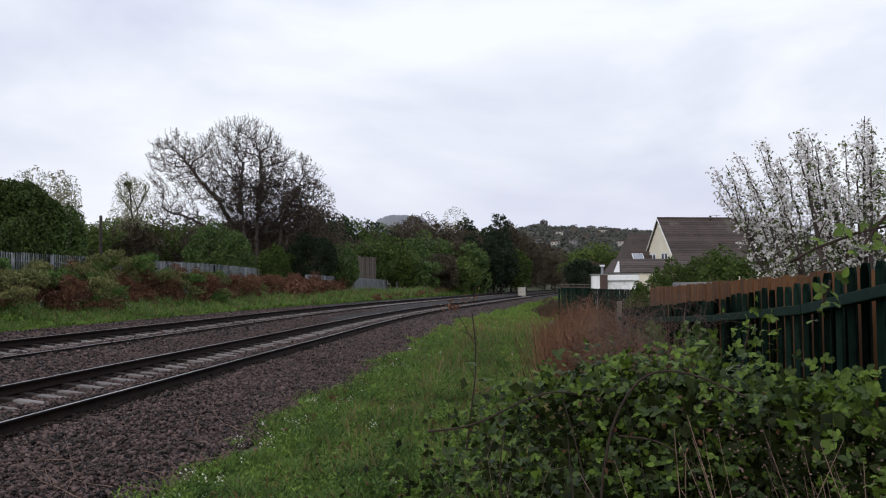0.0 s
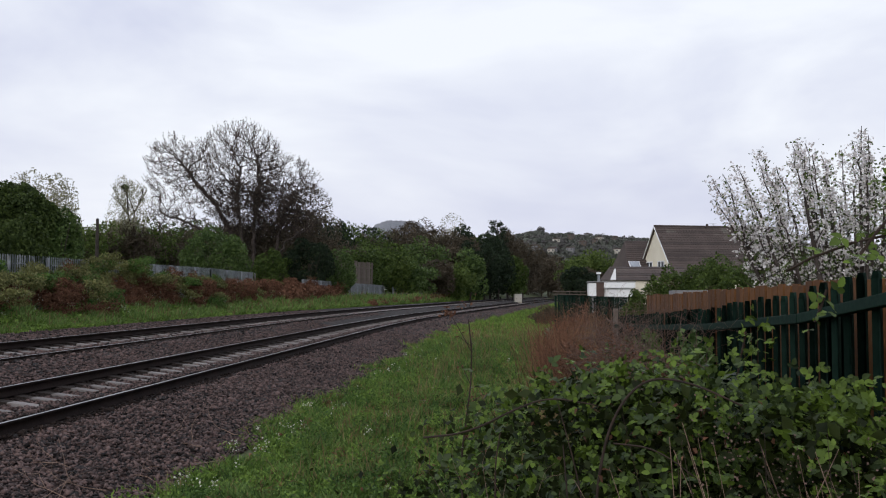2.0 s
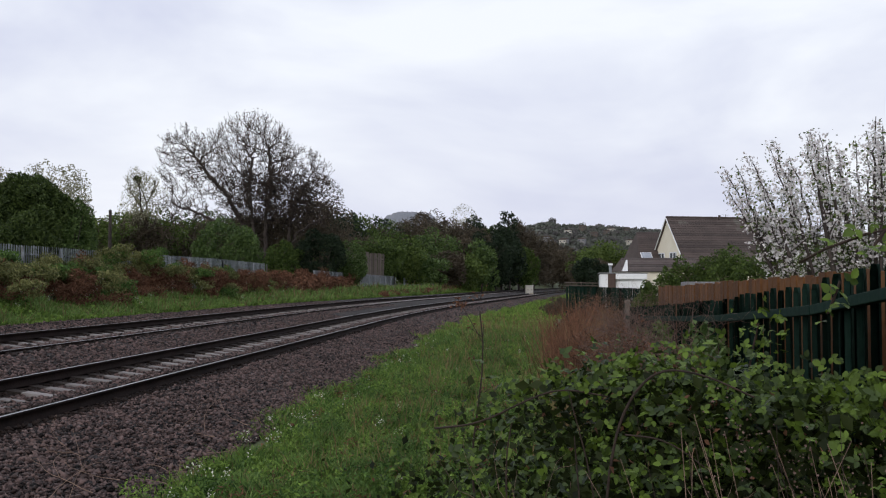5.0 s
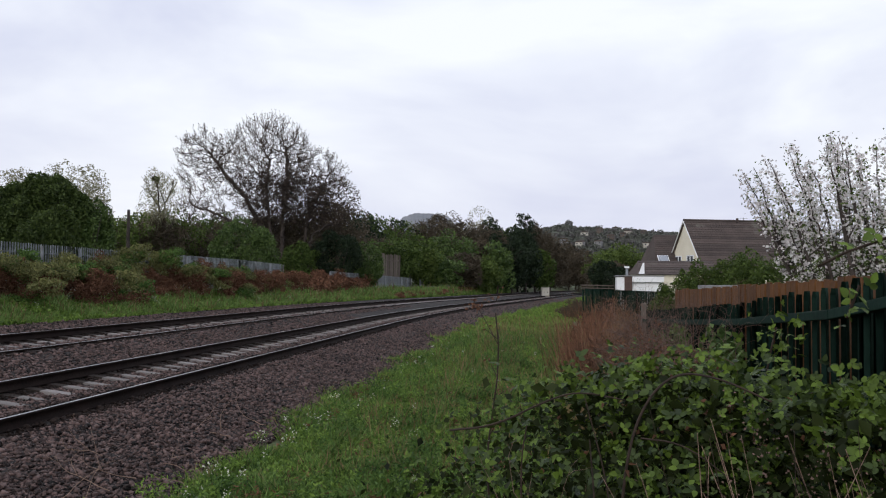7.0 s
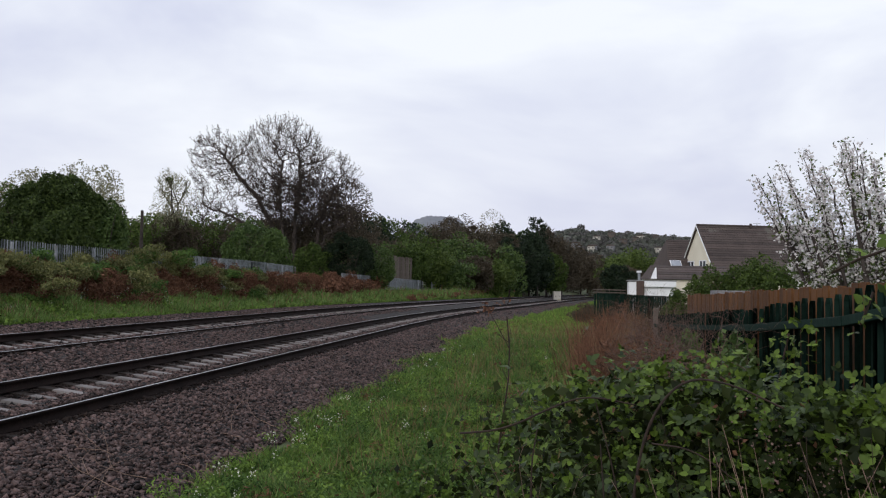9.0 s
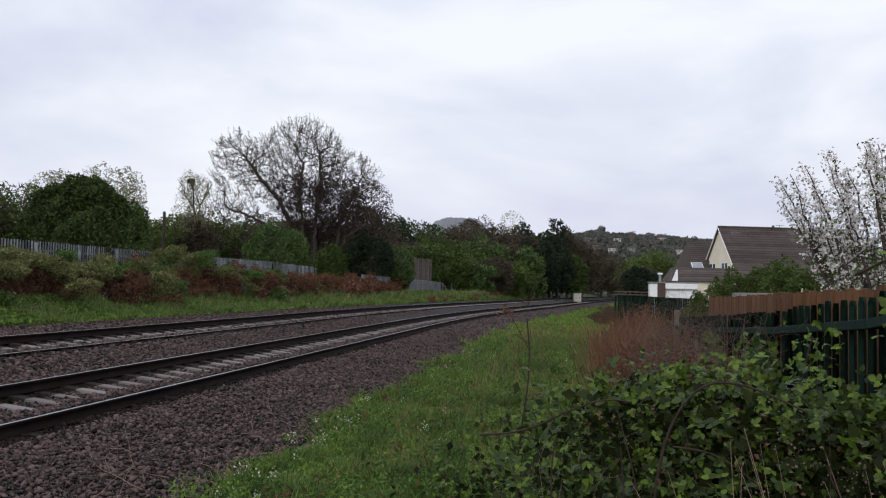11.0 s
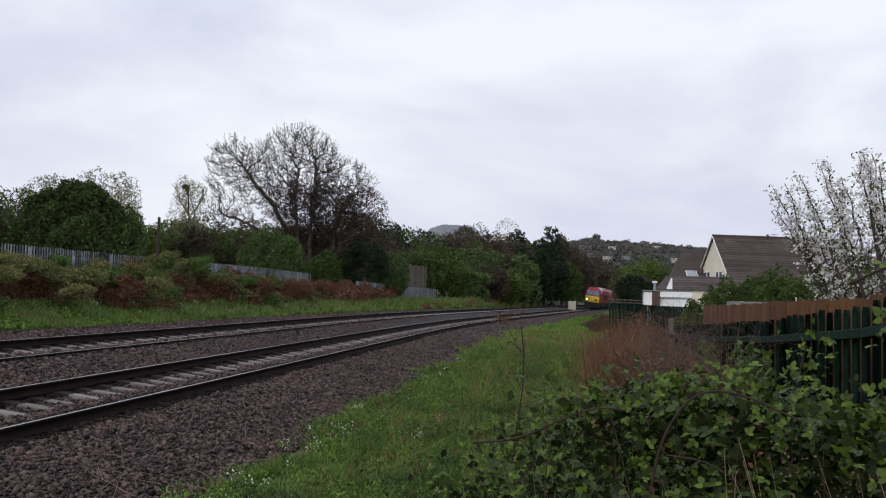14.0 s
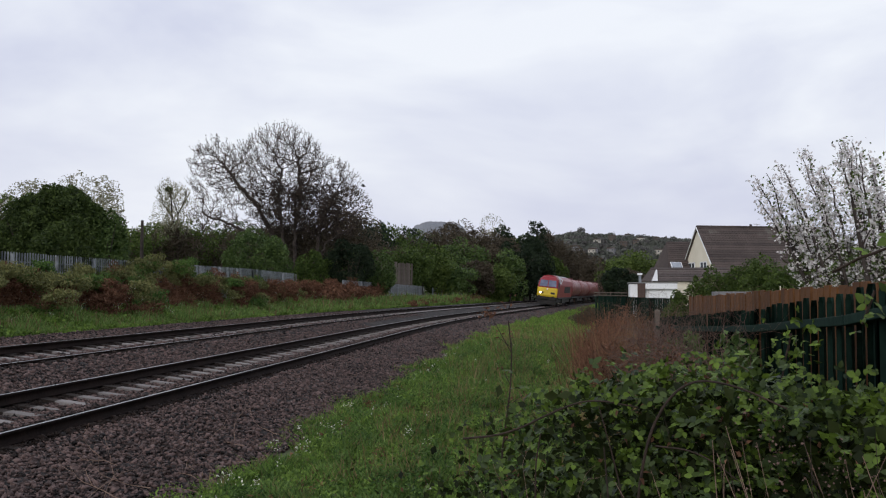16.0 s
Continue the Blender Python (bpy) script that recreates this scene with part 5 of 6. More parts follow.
def sward(n, u0, u1, y0, y1, height, width, mat, label, ragged=0.3, lean=0.8):
    x, y, z = scatter(n, u0, u1, y0, y1, ragged)
    h = height * (0.25 + 0.9 * lumpy(x, y, 1.2) + 0.9 * lumpy(x + 3, y, 3.1) ** 2) * (1 + y / 60)
    v, f = blades(x, y, z - 0.01, h, (width * (1 + y / 12))[:, None], lean)
    return tagged(sheet("grass", v, f, mat), label, "grass", kind="stuff")


sward(150000, -3.85, 1.3, 5.5, 62.0, 0.085, 0.0085, M_GRASS, "lush green rough grass on the verge", 0.5, 1.5)
sward(60000, -3.7, 1.3, 5.5, 40.0, 0.12, 0.009, M_NETTLE, "darker tufts of coarse grass in the verge", 0.5, 1.5)
sward(14000, -3.9, 1.3, 5.5, 60.0, 0.12, 0.006, M_DRYGRASS, "dry straw-coloured grass among the green", 0.5, lean=1.2)
sward(2600, -2.6, 1.2, 9.0, 45.0, 0.26, 0.005, M_DRYGRASS, "taller dry grass stalks in the verge", lean=0.6)
sward(12000, -3.3, 1.2, 8.0, 50.0, 0.13, 0.007, M_PALEGRASS, "soft pale tufts in the verge", 0.4, 1.2)
sward(26000, -3.7, 2.0, 55.0, 170.0, 0.1, 0.006, M_GRASS, "green grass along the bend")
sward(60000, -16.6, -14.7, 20.0, 150.0, 0.085, 0.011, M_GRASS, "bright green grass strip beside the far line", 0.4, 1.3)
sward(30000, -16.7, -14.8, 19.0, 110.0, 0.15, 0.01, M_PALEGRASS, "soft pale grass tufts beside the far line", 0.5, 1.0)
sward(2500, -16.8, -14.8, 20.0, 120.0, 0.22, 0.008, M_DRYGRASS, "dry grass at the foot of the bank", 0.4)

x, y, z = scatter(30000, -16.5, -14.75, 19.0, 110.0, 0.3)
v, f = leaves(np.stack([x, y, z + 0.04 + 0.16 * rng.random(len(x)) * lumpy(x, y, 1.0)], -1), 0.12, narrow=0.7, up=0.5)
tagged(sheet("verge_weeds", v, f, M_GRASS), "soft green weeds on the strip beside the far line", "weeds", kind="stuff")
# broad low leaves: clover, dock and nettle tops
x, y, z = scatter(46000, -3.7, 1.2, 5.5, 40.0, 0.5)
v, f = leaves(np.stack([x, y, z + 0.03 + 0.1 * rng.random(len(x)) * lumpy(x, y, 1.2)], -1), 0.05, narrow=0.8, up=0.35)
tagged(sheet("low_weeds", v, f, M_GRASS), "low broad-leaved weeds in the grass", "weeds", kind="stuff")
x, y, z = scatter(1300, -3.6, 1.1, 6.0, 34.0)
v, f = leaves(np.stack([x, y, z + 0.02 + 0.05 * rng.random(len(x))], -1), 0.07, narrow=0.6)
tagged(sheet("dead_leaves", v, f, M_BRACKEN), "dead brown leaves and stalks in the grass", "dead leaves", kind="stuff")
# lumps of taller growth: goosegrass, nettles and coarse tussocks
for mat, label, count, low, high, seed in ((M_GRASS, "leafy clumps of goosegrass in the grass", 190, 0.14, 0.36, 37), (M_NETTLE, "dark leafy clumps of nettles in the grass", 170, 0.16, 0.42, 41)):
    heaps = []
    for k in range(count):
        yy = 5.6 * (40 / 5.6) ** rng.random()
        xx = rng.uniform(-3.6, 1.1) + float(shift(yy))
        h = rng.uniform(low, high)
        heaps.append((xx, yy, float(ground_z(xx, yy)) + 0.08, h * 1.1, h * 1.3, h * 0.95, 300))
    thicket("weed_clumps", label, "weeds", heaps, mat, 0.055, seed, 0.35)
# weeds straying on to the edge of the stones
heaps = []
for k in range(70):
    yy = 6.5 * (40 / 6.5) ** rng.random()
    xx = -3.85 + rng.normal(0, 0.22) + float(shift(yy))
    h = rng.uniform(0.07, 0.2)
    heaps.append((xx, yy, float(ground_z(xx, yy)) + 0.03, h * 1.3, h * 1.3, h * 0.8, 80))
thicket("weed_clumps", "weeds straggling over the edge of the ballast", "weeds", heaps, M_GRASS, 0.035, 42, 0.4)
heaps = []
for k in range(80):
    yy = 6.0 * (30 / 6.0) ** rng.random()
    xx = rng.uniform(-3.7, 0.6) + float(shift(yy))
    s = rng.uniform(0.08, 0.2)
    heaps.append((xx, yy, float(ground_z(xx, yy)) + 0.1, s, s, s * 1.1, 45))
thicket("dead_weeds", "small tufts of dead reddish-brown weeds in the grass", "weeds", heaps, M_BRACKEN, 0.06, 38, 0.2, 0.4)
segs, tips = [], []
r = np.random.default_rng(39)
for k in range(16):
    yy = r.uniform(7.5, 13.0)
    grow(r, (-4.3 + r.normal(0, 0.25), yy, float(ground_z(-4.3, yy)) + 0.06), (r.normal(0, 1), r.normal(0, 0.6), 0.12), 0.35, 0.006, 2, (1, 2), 0.4, 0.5, 0.8, 0.03, 3, segs, tips)
v, f = tubes([s[:4] for s in segs], 4)
tagged(sheet("dead_twigs", v, f, M_DRYSTEM), "dead twigs lying at the edge of the ballast", "twigs", kind="stuff")
# white blossom heads of cress along the stones' edge
pts = []
for k in range(80):
    yy = 7.5 * (38 / 7.5) ** rng.random()
    uu = -3.75 + abs(rng.normal(0, 0.5)) if k % 3 else rng.uniform(-3.5, 0.5)
    xx = uu + float(shift(yy))
    c = np.array([xx, yy, float(ground_z(xx, yy)) + rng.uniform(0.12, 0.26)])
    pts.append(c + rng.normal(0, 0.03, (int(rng.integers(5, 15)), 3)))
for k in range(60):
    yy = rng.uniform(20, 60)
    xx = -15.6 + rng.normal(0, 0.5)
    pts.append(np.array([xx, yy, float(ground_z(xx, yy)) + rng.uniform(0.3, 0.9)]) + rng.normal(0, 0.06, (8, 3)))
v, f = leaves(np.concatenate(pts), 0.024, narrow=0.8)
tagged(sheet("white_flowers", v, f, M_FLOWER), "small white flower heads dotted in the grass", "wild flowers", kind="stuff")


heaps = []
for k in range(40):
    yy = 20 + k * 1.5 + rng.normal(0, 0.4)
    xx = -16.95 + float(rng.normal(0, 0.3)) + float(shift(yy)) * 0.2
    heaps.append((xx, yy, float(ground_z(xx, yy)) + 0.5, 0.8, 1.3, 0.6 + 0.5 * rng.random(), 1700))
thicket("bracken", "rust-brown dead bracken covering the railway bank", "bracken", heaps, M_BRACKEN, 0.2, 31, 0.16, 0.15)
heaps = []
for k in range(40):
    yy = 20 + k * 1.45 + rng.normal(0, 0.6)
    xx = -16.5 + float(rng.normal(0, 0.35))
    heaps.append((xx, yy, float(ground_z(xx, yy)) + 0.25, 0.6, 0.9, 0.4 * rng.random() + 0.15, 300))
thicket("bracken", "thin dead fronds along the foot of the bank", "bracken", heaps, M_BRACKEN, 0.18, 43, 0.14, 0.1)
for mat, label, count, seed in ((M_BRAMBLEFAR, "olive-green brambles sprawling over dead bracken on the bank", 120, 32), (M_NETTLE, "darker green brambles among the dead bracken on the bank", 46, 45)):
    heaps = []
    for k in range(count):
        yy = 19 + 46 * (k + rng.random()) / count
        xx = -17.1 + float(rng.normal(0, 0.5)) - (0.3 if yy > 50 else 0)
        mound = 0.75 * math.exp(-((yy - 38.3) / 2.6) ** 2) + 0.25 * math.exp(-((yy - 27.0) / 2.0) ** 2)
        heaps.append((xx, yy, float(ground_z(xx, yy)) + 0.45 + 0.75 * rng.random() + mound - (0.4 if yy > 50 else 0), rng.uniform(0.4, 0.8), rng.uniform(0.5, 1.1), rng.uniform(0.2, 0.45), 620))
    thicket("bank_brambles", label, "brambles", heaps, mat, 0.12, seed, 0.36)
heaps = [(-16.1 + float(rng.normal(0, 0.3)), yy, float(ground_z(-16.1, yy)) + 0.2, 0.6, 1.4, 0.4, 700) for yy in (23.0, 27.5, 33.5, 35.0, 47.0, 55.0)]
thicket("bank_weeds", "patches of green weeds at the foot of the bank", "weeds", heaps, M_NETTLE, 0.1, 44, 0.5)
heaps = []
for k in range(16):
    yy = 80 + k * 4.2
    xx = -14.6 + float(shift(yy)) * 0.72
    heaps.append((xx, yy, float(ground_z(xx, yy)) + 0.1, 1.0, 2.4, 0.35, 330))
for k in range(14):
    yy = 61 + k * 1.5
    xx = -15.75 + float(shift(yy)) * 0.1
    heaps.append((xx, yy, float(ground_z(xx, yy)) + 0.35, 0.8, 1.3, 0.7 + 0.3 * rng.random(), 420))
thicket("bracken", "brown bracken at the foot of the far fence", "bracken", heaps, M_BRACKEN, 0.24, 33, 0.45)

# dead bracken and stalks beyond the end of the green fence
def stalk_patch(n, y0, y1, slant, spread, height, width, mat, label, category, lean=0.4):
    y = rng.uniform(y0, y1, n)
    x = (slant + rng.normal(0, spread, n)) * y
    h = height * (0.55 + 0.6 * lumpy(x * 1.3, y * 0.7, 1.6))
    v, f = blades(x, y, ground_z(x, y), h, (width * rng.uniform(0.6, 1.3, n))[:, None], lean)
    tagged(sheet("stalks", v, f, mat), label, category, kind="stuff")


heaps = []
for k in range(15):
    yy = 14.4 + k * 1.5
    xx = 0.066 * yy + float(rng.normal(0, 0.25))
    heaps.append((xx, yy, float(ground_z(xx, yy)) + 0.55, 0.022 * yy, 0.9, 0.55 + 0.5 * rng.random(), 700))
thicket("bracken", "tall rust-brown dead bracken beyond the green fence", "bracken", heaps, M_BRACKEN, 0.2, 34, 0.08, 0.45)
stalk_patch(3600, 14.0, 32.0, 0.063, 0.018, 1.5, 0.011, M_BRACKEN, "upright rust-brown bracken stalks beyond the green fence", "bracken", 0.75)
stalk_patch(2000, 11.5, 19.0, 0.06, 0.018, 0.7, 0.009, M_DRYGRASS, "pale dry stalks before the dead bracken", "dry grass", 0.7)
stalk_patch(500, 13.0, 24.0, 0.078, 0.018, 1.5, 0.01, M_DRYGRASS, "tall pale dead stems among the bracken", "dry grass", 0.5)
# bare brown branches hanging over the green fence
segs, tips = [], []
r = np.random.default_rng(40)
for k in range(340):
    yy = r.uniform(5.8, 12.0)
    grow(r, (1.16 + r.uniform(-0.13, 0.12), yy, r.uniform(0.5, 1.12)), (r.normal(0, 0.5), r.normal(0, 0.5), 0.7), 0.3, 0.0034, 3, (2, 2), 0.6, 0.6, 0.8, -0.09, 3, segs, tips)
v, f = tubes([s[:4] for s in segs], 4)
tagged(sheet("dead_creeper", v, f, M_CREEPER), "tangled bare brown creeper hanging over the green fence", "creeper", kind="stuff")

heaps = [(1.24 + 0.06 * math.sin(k * 2.1), 6.2 + k * 0.6, 1.0 + 0.14 * math.sin(k * 1.9) - 0.03 * k, 0.12, 0.42, 0.36, 700) for k in range(11)]
thicket("fence_ivy", "dark ivy and brambles covering the green fence", "ivy", heaps, M_IVY, 0.05, 35, 0.7)
heaps = [(1.14, 6.2 + k * 0.85, 0.88, 0.16, 0.5, 0.38, 420) for k in range(7)]
thicket("dead_bracken", "withered brown growth before the green fence", "bracken", heaps, M_BRACKEN, 0.05, 36, 0.4)

# hedges between the line and the houses
HEDGE = "ivy-covered hedge behind the board fence"
for k, (b, d, w, top, leaf, n) in enumerate(((6.8, 23, 0.55, 1.05, M_EVERGREEN, 2200), (7.5, 24, 0.6, 1.5, M_EVERGREEN, 2800), (8.4, 24, 0.85, 1.82, M_EVERGREEN, 4000), (9.7, 25, 1.2, 2.12, M_EVERGREEN, 5600), (11.3, 25, 1.5, 2.22, M_EVERGREEN, 6200), (12.8, 24, 1.7, 2.25, M_EVERGREEN, 5200), (14.6, 23, 2.0, 2.15, M_EVERGREEN, 4600), (17.0, 22, 2.2, 2.3, M_EVERGREEN, 4600), (19.6, 21, 2.2, 2.2, M_EVERGREEN, 4600))):
    x, y = polar(b, d)
    z = float(ground_z(x, y))
    bush(x, y, w * 1.3, (top - z) * 1.06, leaf, HEDGE, n=int(n * 1.9), size=0.08, dense=True, seed=400 + k, name="hedge", category="hedge", group="hedge behind the board fence")
palisade("dark green steel palisade fence before the garage", [polar(2.6, 48), polar(7.6, 41)], 2.0, M_GREENSTEEL, 0.15, top=[1.52, 1.42], wide=0.146)
x, y = polar(2.0, 58)
bush(x, y, 2.4, 1.3, M_BROWNWOOD, "low brown scrub beside the line", n=4200, size=0.11, seed=424, category="scrub", name="scrub")
bush(7.2, 100.0, 4.2, 4.4, M_PINE, "round dark evergreen bush beside the line", n=8000, size=0.26, seed=430, z=0.2)
for k, (b, d, w, top) in enumerate(((1.9, 172, 2.8, 6.5), (2.75, 150, 2.6, 4.2))):
    x, y = polar(b, d)
    tree(x + 3.0, y, top, w, M_BROWNWOOD, "slim brown budding tree beside the line", n=700, size=0.3, seed=440 + k, bottom=0.1)


# ---- the apple tree in blossom ----
def apple_tree():
    x, y = 3.2, 8.7
    z = float(ground_z(x, y))
    t = empty("apple_tree", pose(x, y, z), "apple tree in full white blossom behind the board fence", "tree")
    r = np.random.default_rng(52)
    segs = [(np.array([0, 0, -0.2]), np.array([0.02, 0, 0.9]), 0.085, 0.07, 5)]
    bloom, leafy = [], []
    for k in range(66):
        px = -1.3 + 3.05 * (k + r.uniform(0, 0.8)) / 66
        py = r.uniform(-0.65, 0.65)
        tip = 3.14 - (0.5 * abs((px + 0.1) / 1.3) ** 2.6 if px < 0 else 0.22 * px) - 0.7 * r.random() ** 1.6 - z
        low = tip - r.uniform(0.4, 0.8)
        out = np.array([px * 0.82, py * 0.8, low])
        knee = np.array([px * 0.35, py * 0.35, 0.75 + 0.35 * r.random()])
        segs.append((np.array([0.02, 0, 0.7 + 0.2 * r.random()]), knee, 0.035, 0.024, 3))
        segs.append((knee, out, 0.022, 0.013, 3))
        p = out
        n = 6
        for i in range(n):
            q = out + (np.array([px, py, tip]) - out) * (i + 1) / n + r.normal(0, 0.012, 3)
            segs.append((p, q, 0.011 - 0.0012 * i, 0.0098 - 0.0012 * i, 1))
            m = 5
            c = p + (q - p) * r.random((m, 1)) + r.normal(0, 0.022 if i > 2 else 0.045, (m, 3))
            bloom.append(c)
            p = q
        for _ in range(6):
            a = knee + (out - knee) * r.uniform(0.35, 1.0)
            b = a + np.array([r.normal(0, 0.11), r.normal(0, 0.13), r.uniform(0.08, 0.32)])
            segs.append((a, b, 0.008, 0.004, 1))
            c = a + (b - a) * r.uniform(0.2, 1.0, (7, 1)) + r.normal(0, 0.035, (7, 3))
            bloom.append(c)
            leafy.append(c)
    limbs(segs, t, 2)
    c = np.concatenate(bloom)
    c = c[c[:, 2] + z > 1.3]
    spread = r.normal(0, 0.02, (len(c), 6, 3))
    v, f = leaves((c[:, None] + spread).reshape(-1, 3), 0.028, narrow=0.85, droop=0.5)
    tagged(sheet("blossom", v, f, M_PETAL, parent=t), "white five-petalled blossom", kind="stuff")
    d = np.concatenate([c[r.integers(0, len(c), 6500)], np.concatenate(leafy)[r.integers(0, 2000, 3500)]]) + r.normal(0, 0.04, (10000, 3))
    v, f = leaves(d, 0.036, narrow=0.5)
    tagged(sheet("leaf", v, f, M_SPRING, parent=t), "small fresh green leaves", kind="stuff")


apple_tree()


# ---- the bramble thicket beside the standpoint ----
def leaflet_mesh(name, seed):
    """One bramble leaf: a stalk with three toothed, folded leaflets."""
    r = np.random.default_rng(seed)
    v, f = [], []
    for turn, size, off in ((0, 1.0, 0.32), (1.15, 0.82, 0.06), (-1.15, 0.82, 0.06)):
        prof = [(0.0, 0.0), (0.12, 0.2), (0.3, 0.33), (0.42, 0.31), (0.55, 0.33), (0.68, 0.24), (0.8, 0.2), (1.0, 0.0)]
        mid = len(v)
        ca, sa = math.cos(turn), math.sin(turn)
        put = lambda a, b, c: v.append(((a + off) * ca - b * sa if turn == 0 else off * 1.0 + a * ca - b * sa, (a + off) * sa + b * ca if turn == 0 else a * sa + b * ca, c))
        for a, w in prof:
            put(a * size, 0, -0.12 * a * a * size)
        for s in (1, -1):
            k0 = len(v)
            for a, w in prof[1:-1]:
                put(a * size, s * w * size, (-0.12 * a * a + 0.28 * w + r.normal(0, 0.02)) * size)
            n = len(prof)
            row = [mid] + list(range(k0, k0 + n - 2)) + [mid + n - 1]
            for i in range(n - 1):
                a, b, c, d = mid + i, mid + i + 1, row[i + 1], row[i]
                tri = [q for q in (a, b, c, d)]
                if d == a:
                    tri = [a, b, c]
                elif c == b:
                    tri = [a, b, d]
                for j in range(1, len(tri) - 1):
                    f.append((tri[0], tri[j], tri[j + 1]) if s < 0 else (tri[0], tri[j + 1], tri[j]))
    return np.array(v) * 0.031, np.array(f)


LEAVES = [leaflet_mesh("bramble_leaf", 60 + k) for k in range(3)]


def frames_for(n, r, up=0.75):
    """Random leaf bases that mostly face the sky."""
    nrm = r.normal(size=(n, 3)) * (1 - up) + np.array([0, -0.25, up])
    nrm /= np.linalg.norm(nrm, axis=1)[:, None]
    e = np.cross(nrm, r.normal(size=(n, 3)))
    e /= np.linalg.norm(e, axis=1)[:, None]
    return np.stack([e, np.cross(nrm, e), nrm], 1)


def joined_leaves(name, pts, r, parent, mat, scale=1.0):
    vs, fs, k = [], [], 0
    bases = frames_for(len(pts), r, 0.55)
    which = r.integers(0, 3, len(pts))
    size = r.uniform(0.55, 1.45, len(pts)) * scale
    for p, b, w, s in zip(pts, bases, which, size):
        v, f = LEAVES[w]
        vs.append(v @ b * s + p)
        fs.append(f + k)
        k += len(v)
    return sheet(name, np.concatenate(vs), np.concatenate(fs), mat, parent=parent)


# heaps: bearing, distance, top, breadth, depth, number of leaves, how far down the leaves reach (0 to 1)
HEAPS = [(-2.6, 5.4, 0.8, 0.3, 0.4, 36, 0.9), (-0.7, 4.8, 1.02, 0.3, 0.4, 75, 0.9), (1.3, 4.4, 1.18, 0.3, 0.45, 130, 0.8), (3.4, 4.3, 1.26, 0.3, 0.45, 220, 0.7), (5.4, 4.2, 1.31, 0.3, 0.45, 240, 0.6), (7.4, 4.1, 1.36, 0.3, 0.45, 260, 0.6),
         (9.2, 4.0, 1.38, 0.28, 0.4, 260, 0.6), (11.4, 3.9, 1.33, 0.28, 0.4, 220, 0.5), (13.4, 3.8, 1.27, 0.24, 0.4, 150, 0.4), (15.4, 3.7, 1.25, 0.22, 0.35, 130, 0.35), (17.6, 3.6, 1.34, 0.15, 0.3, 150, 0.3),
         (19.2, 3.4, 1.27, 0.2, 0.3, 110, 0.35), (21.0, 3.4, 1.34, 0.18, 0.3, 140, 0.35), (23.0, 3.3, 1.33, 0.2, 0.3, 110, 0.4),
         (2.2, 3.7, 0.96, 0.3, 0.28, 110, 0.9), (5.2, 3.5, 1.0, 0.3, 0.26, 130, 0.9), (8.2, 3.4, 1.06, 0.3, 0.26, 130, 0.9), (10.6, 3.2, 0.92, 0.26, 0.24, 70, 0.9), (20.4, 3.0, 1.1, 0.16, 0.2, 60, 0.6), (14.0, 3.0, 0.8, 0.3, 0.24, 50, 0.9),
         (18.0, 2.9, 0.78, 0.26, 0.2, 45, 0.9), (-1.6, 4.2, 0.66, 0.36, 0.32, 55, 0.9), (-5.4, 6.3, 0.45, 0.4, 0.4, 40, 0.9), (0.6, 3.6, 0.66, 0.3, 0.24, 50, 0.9)]


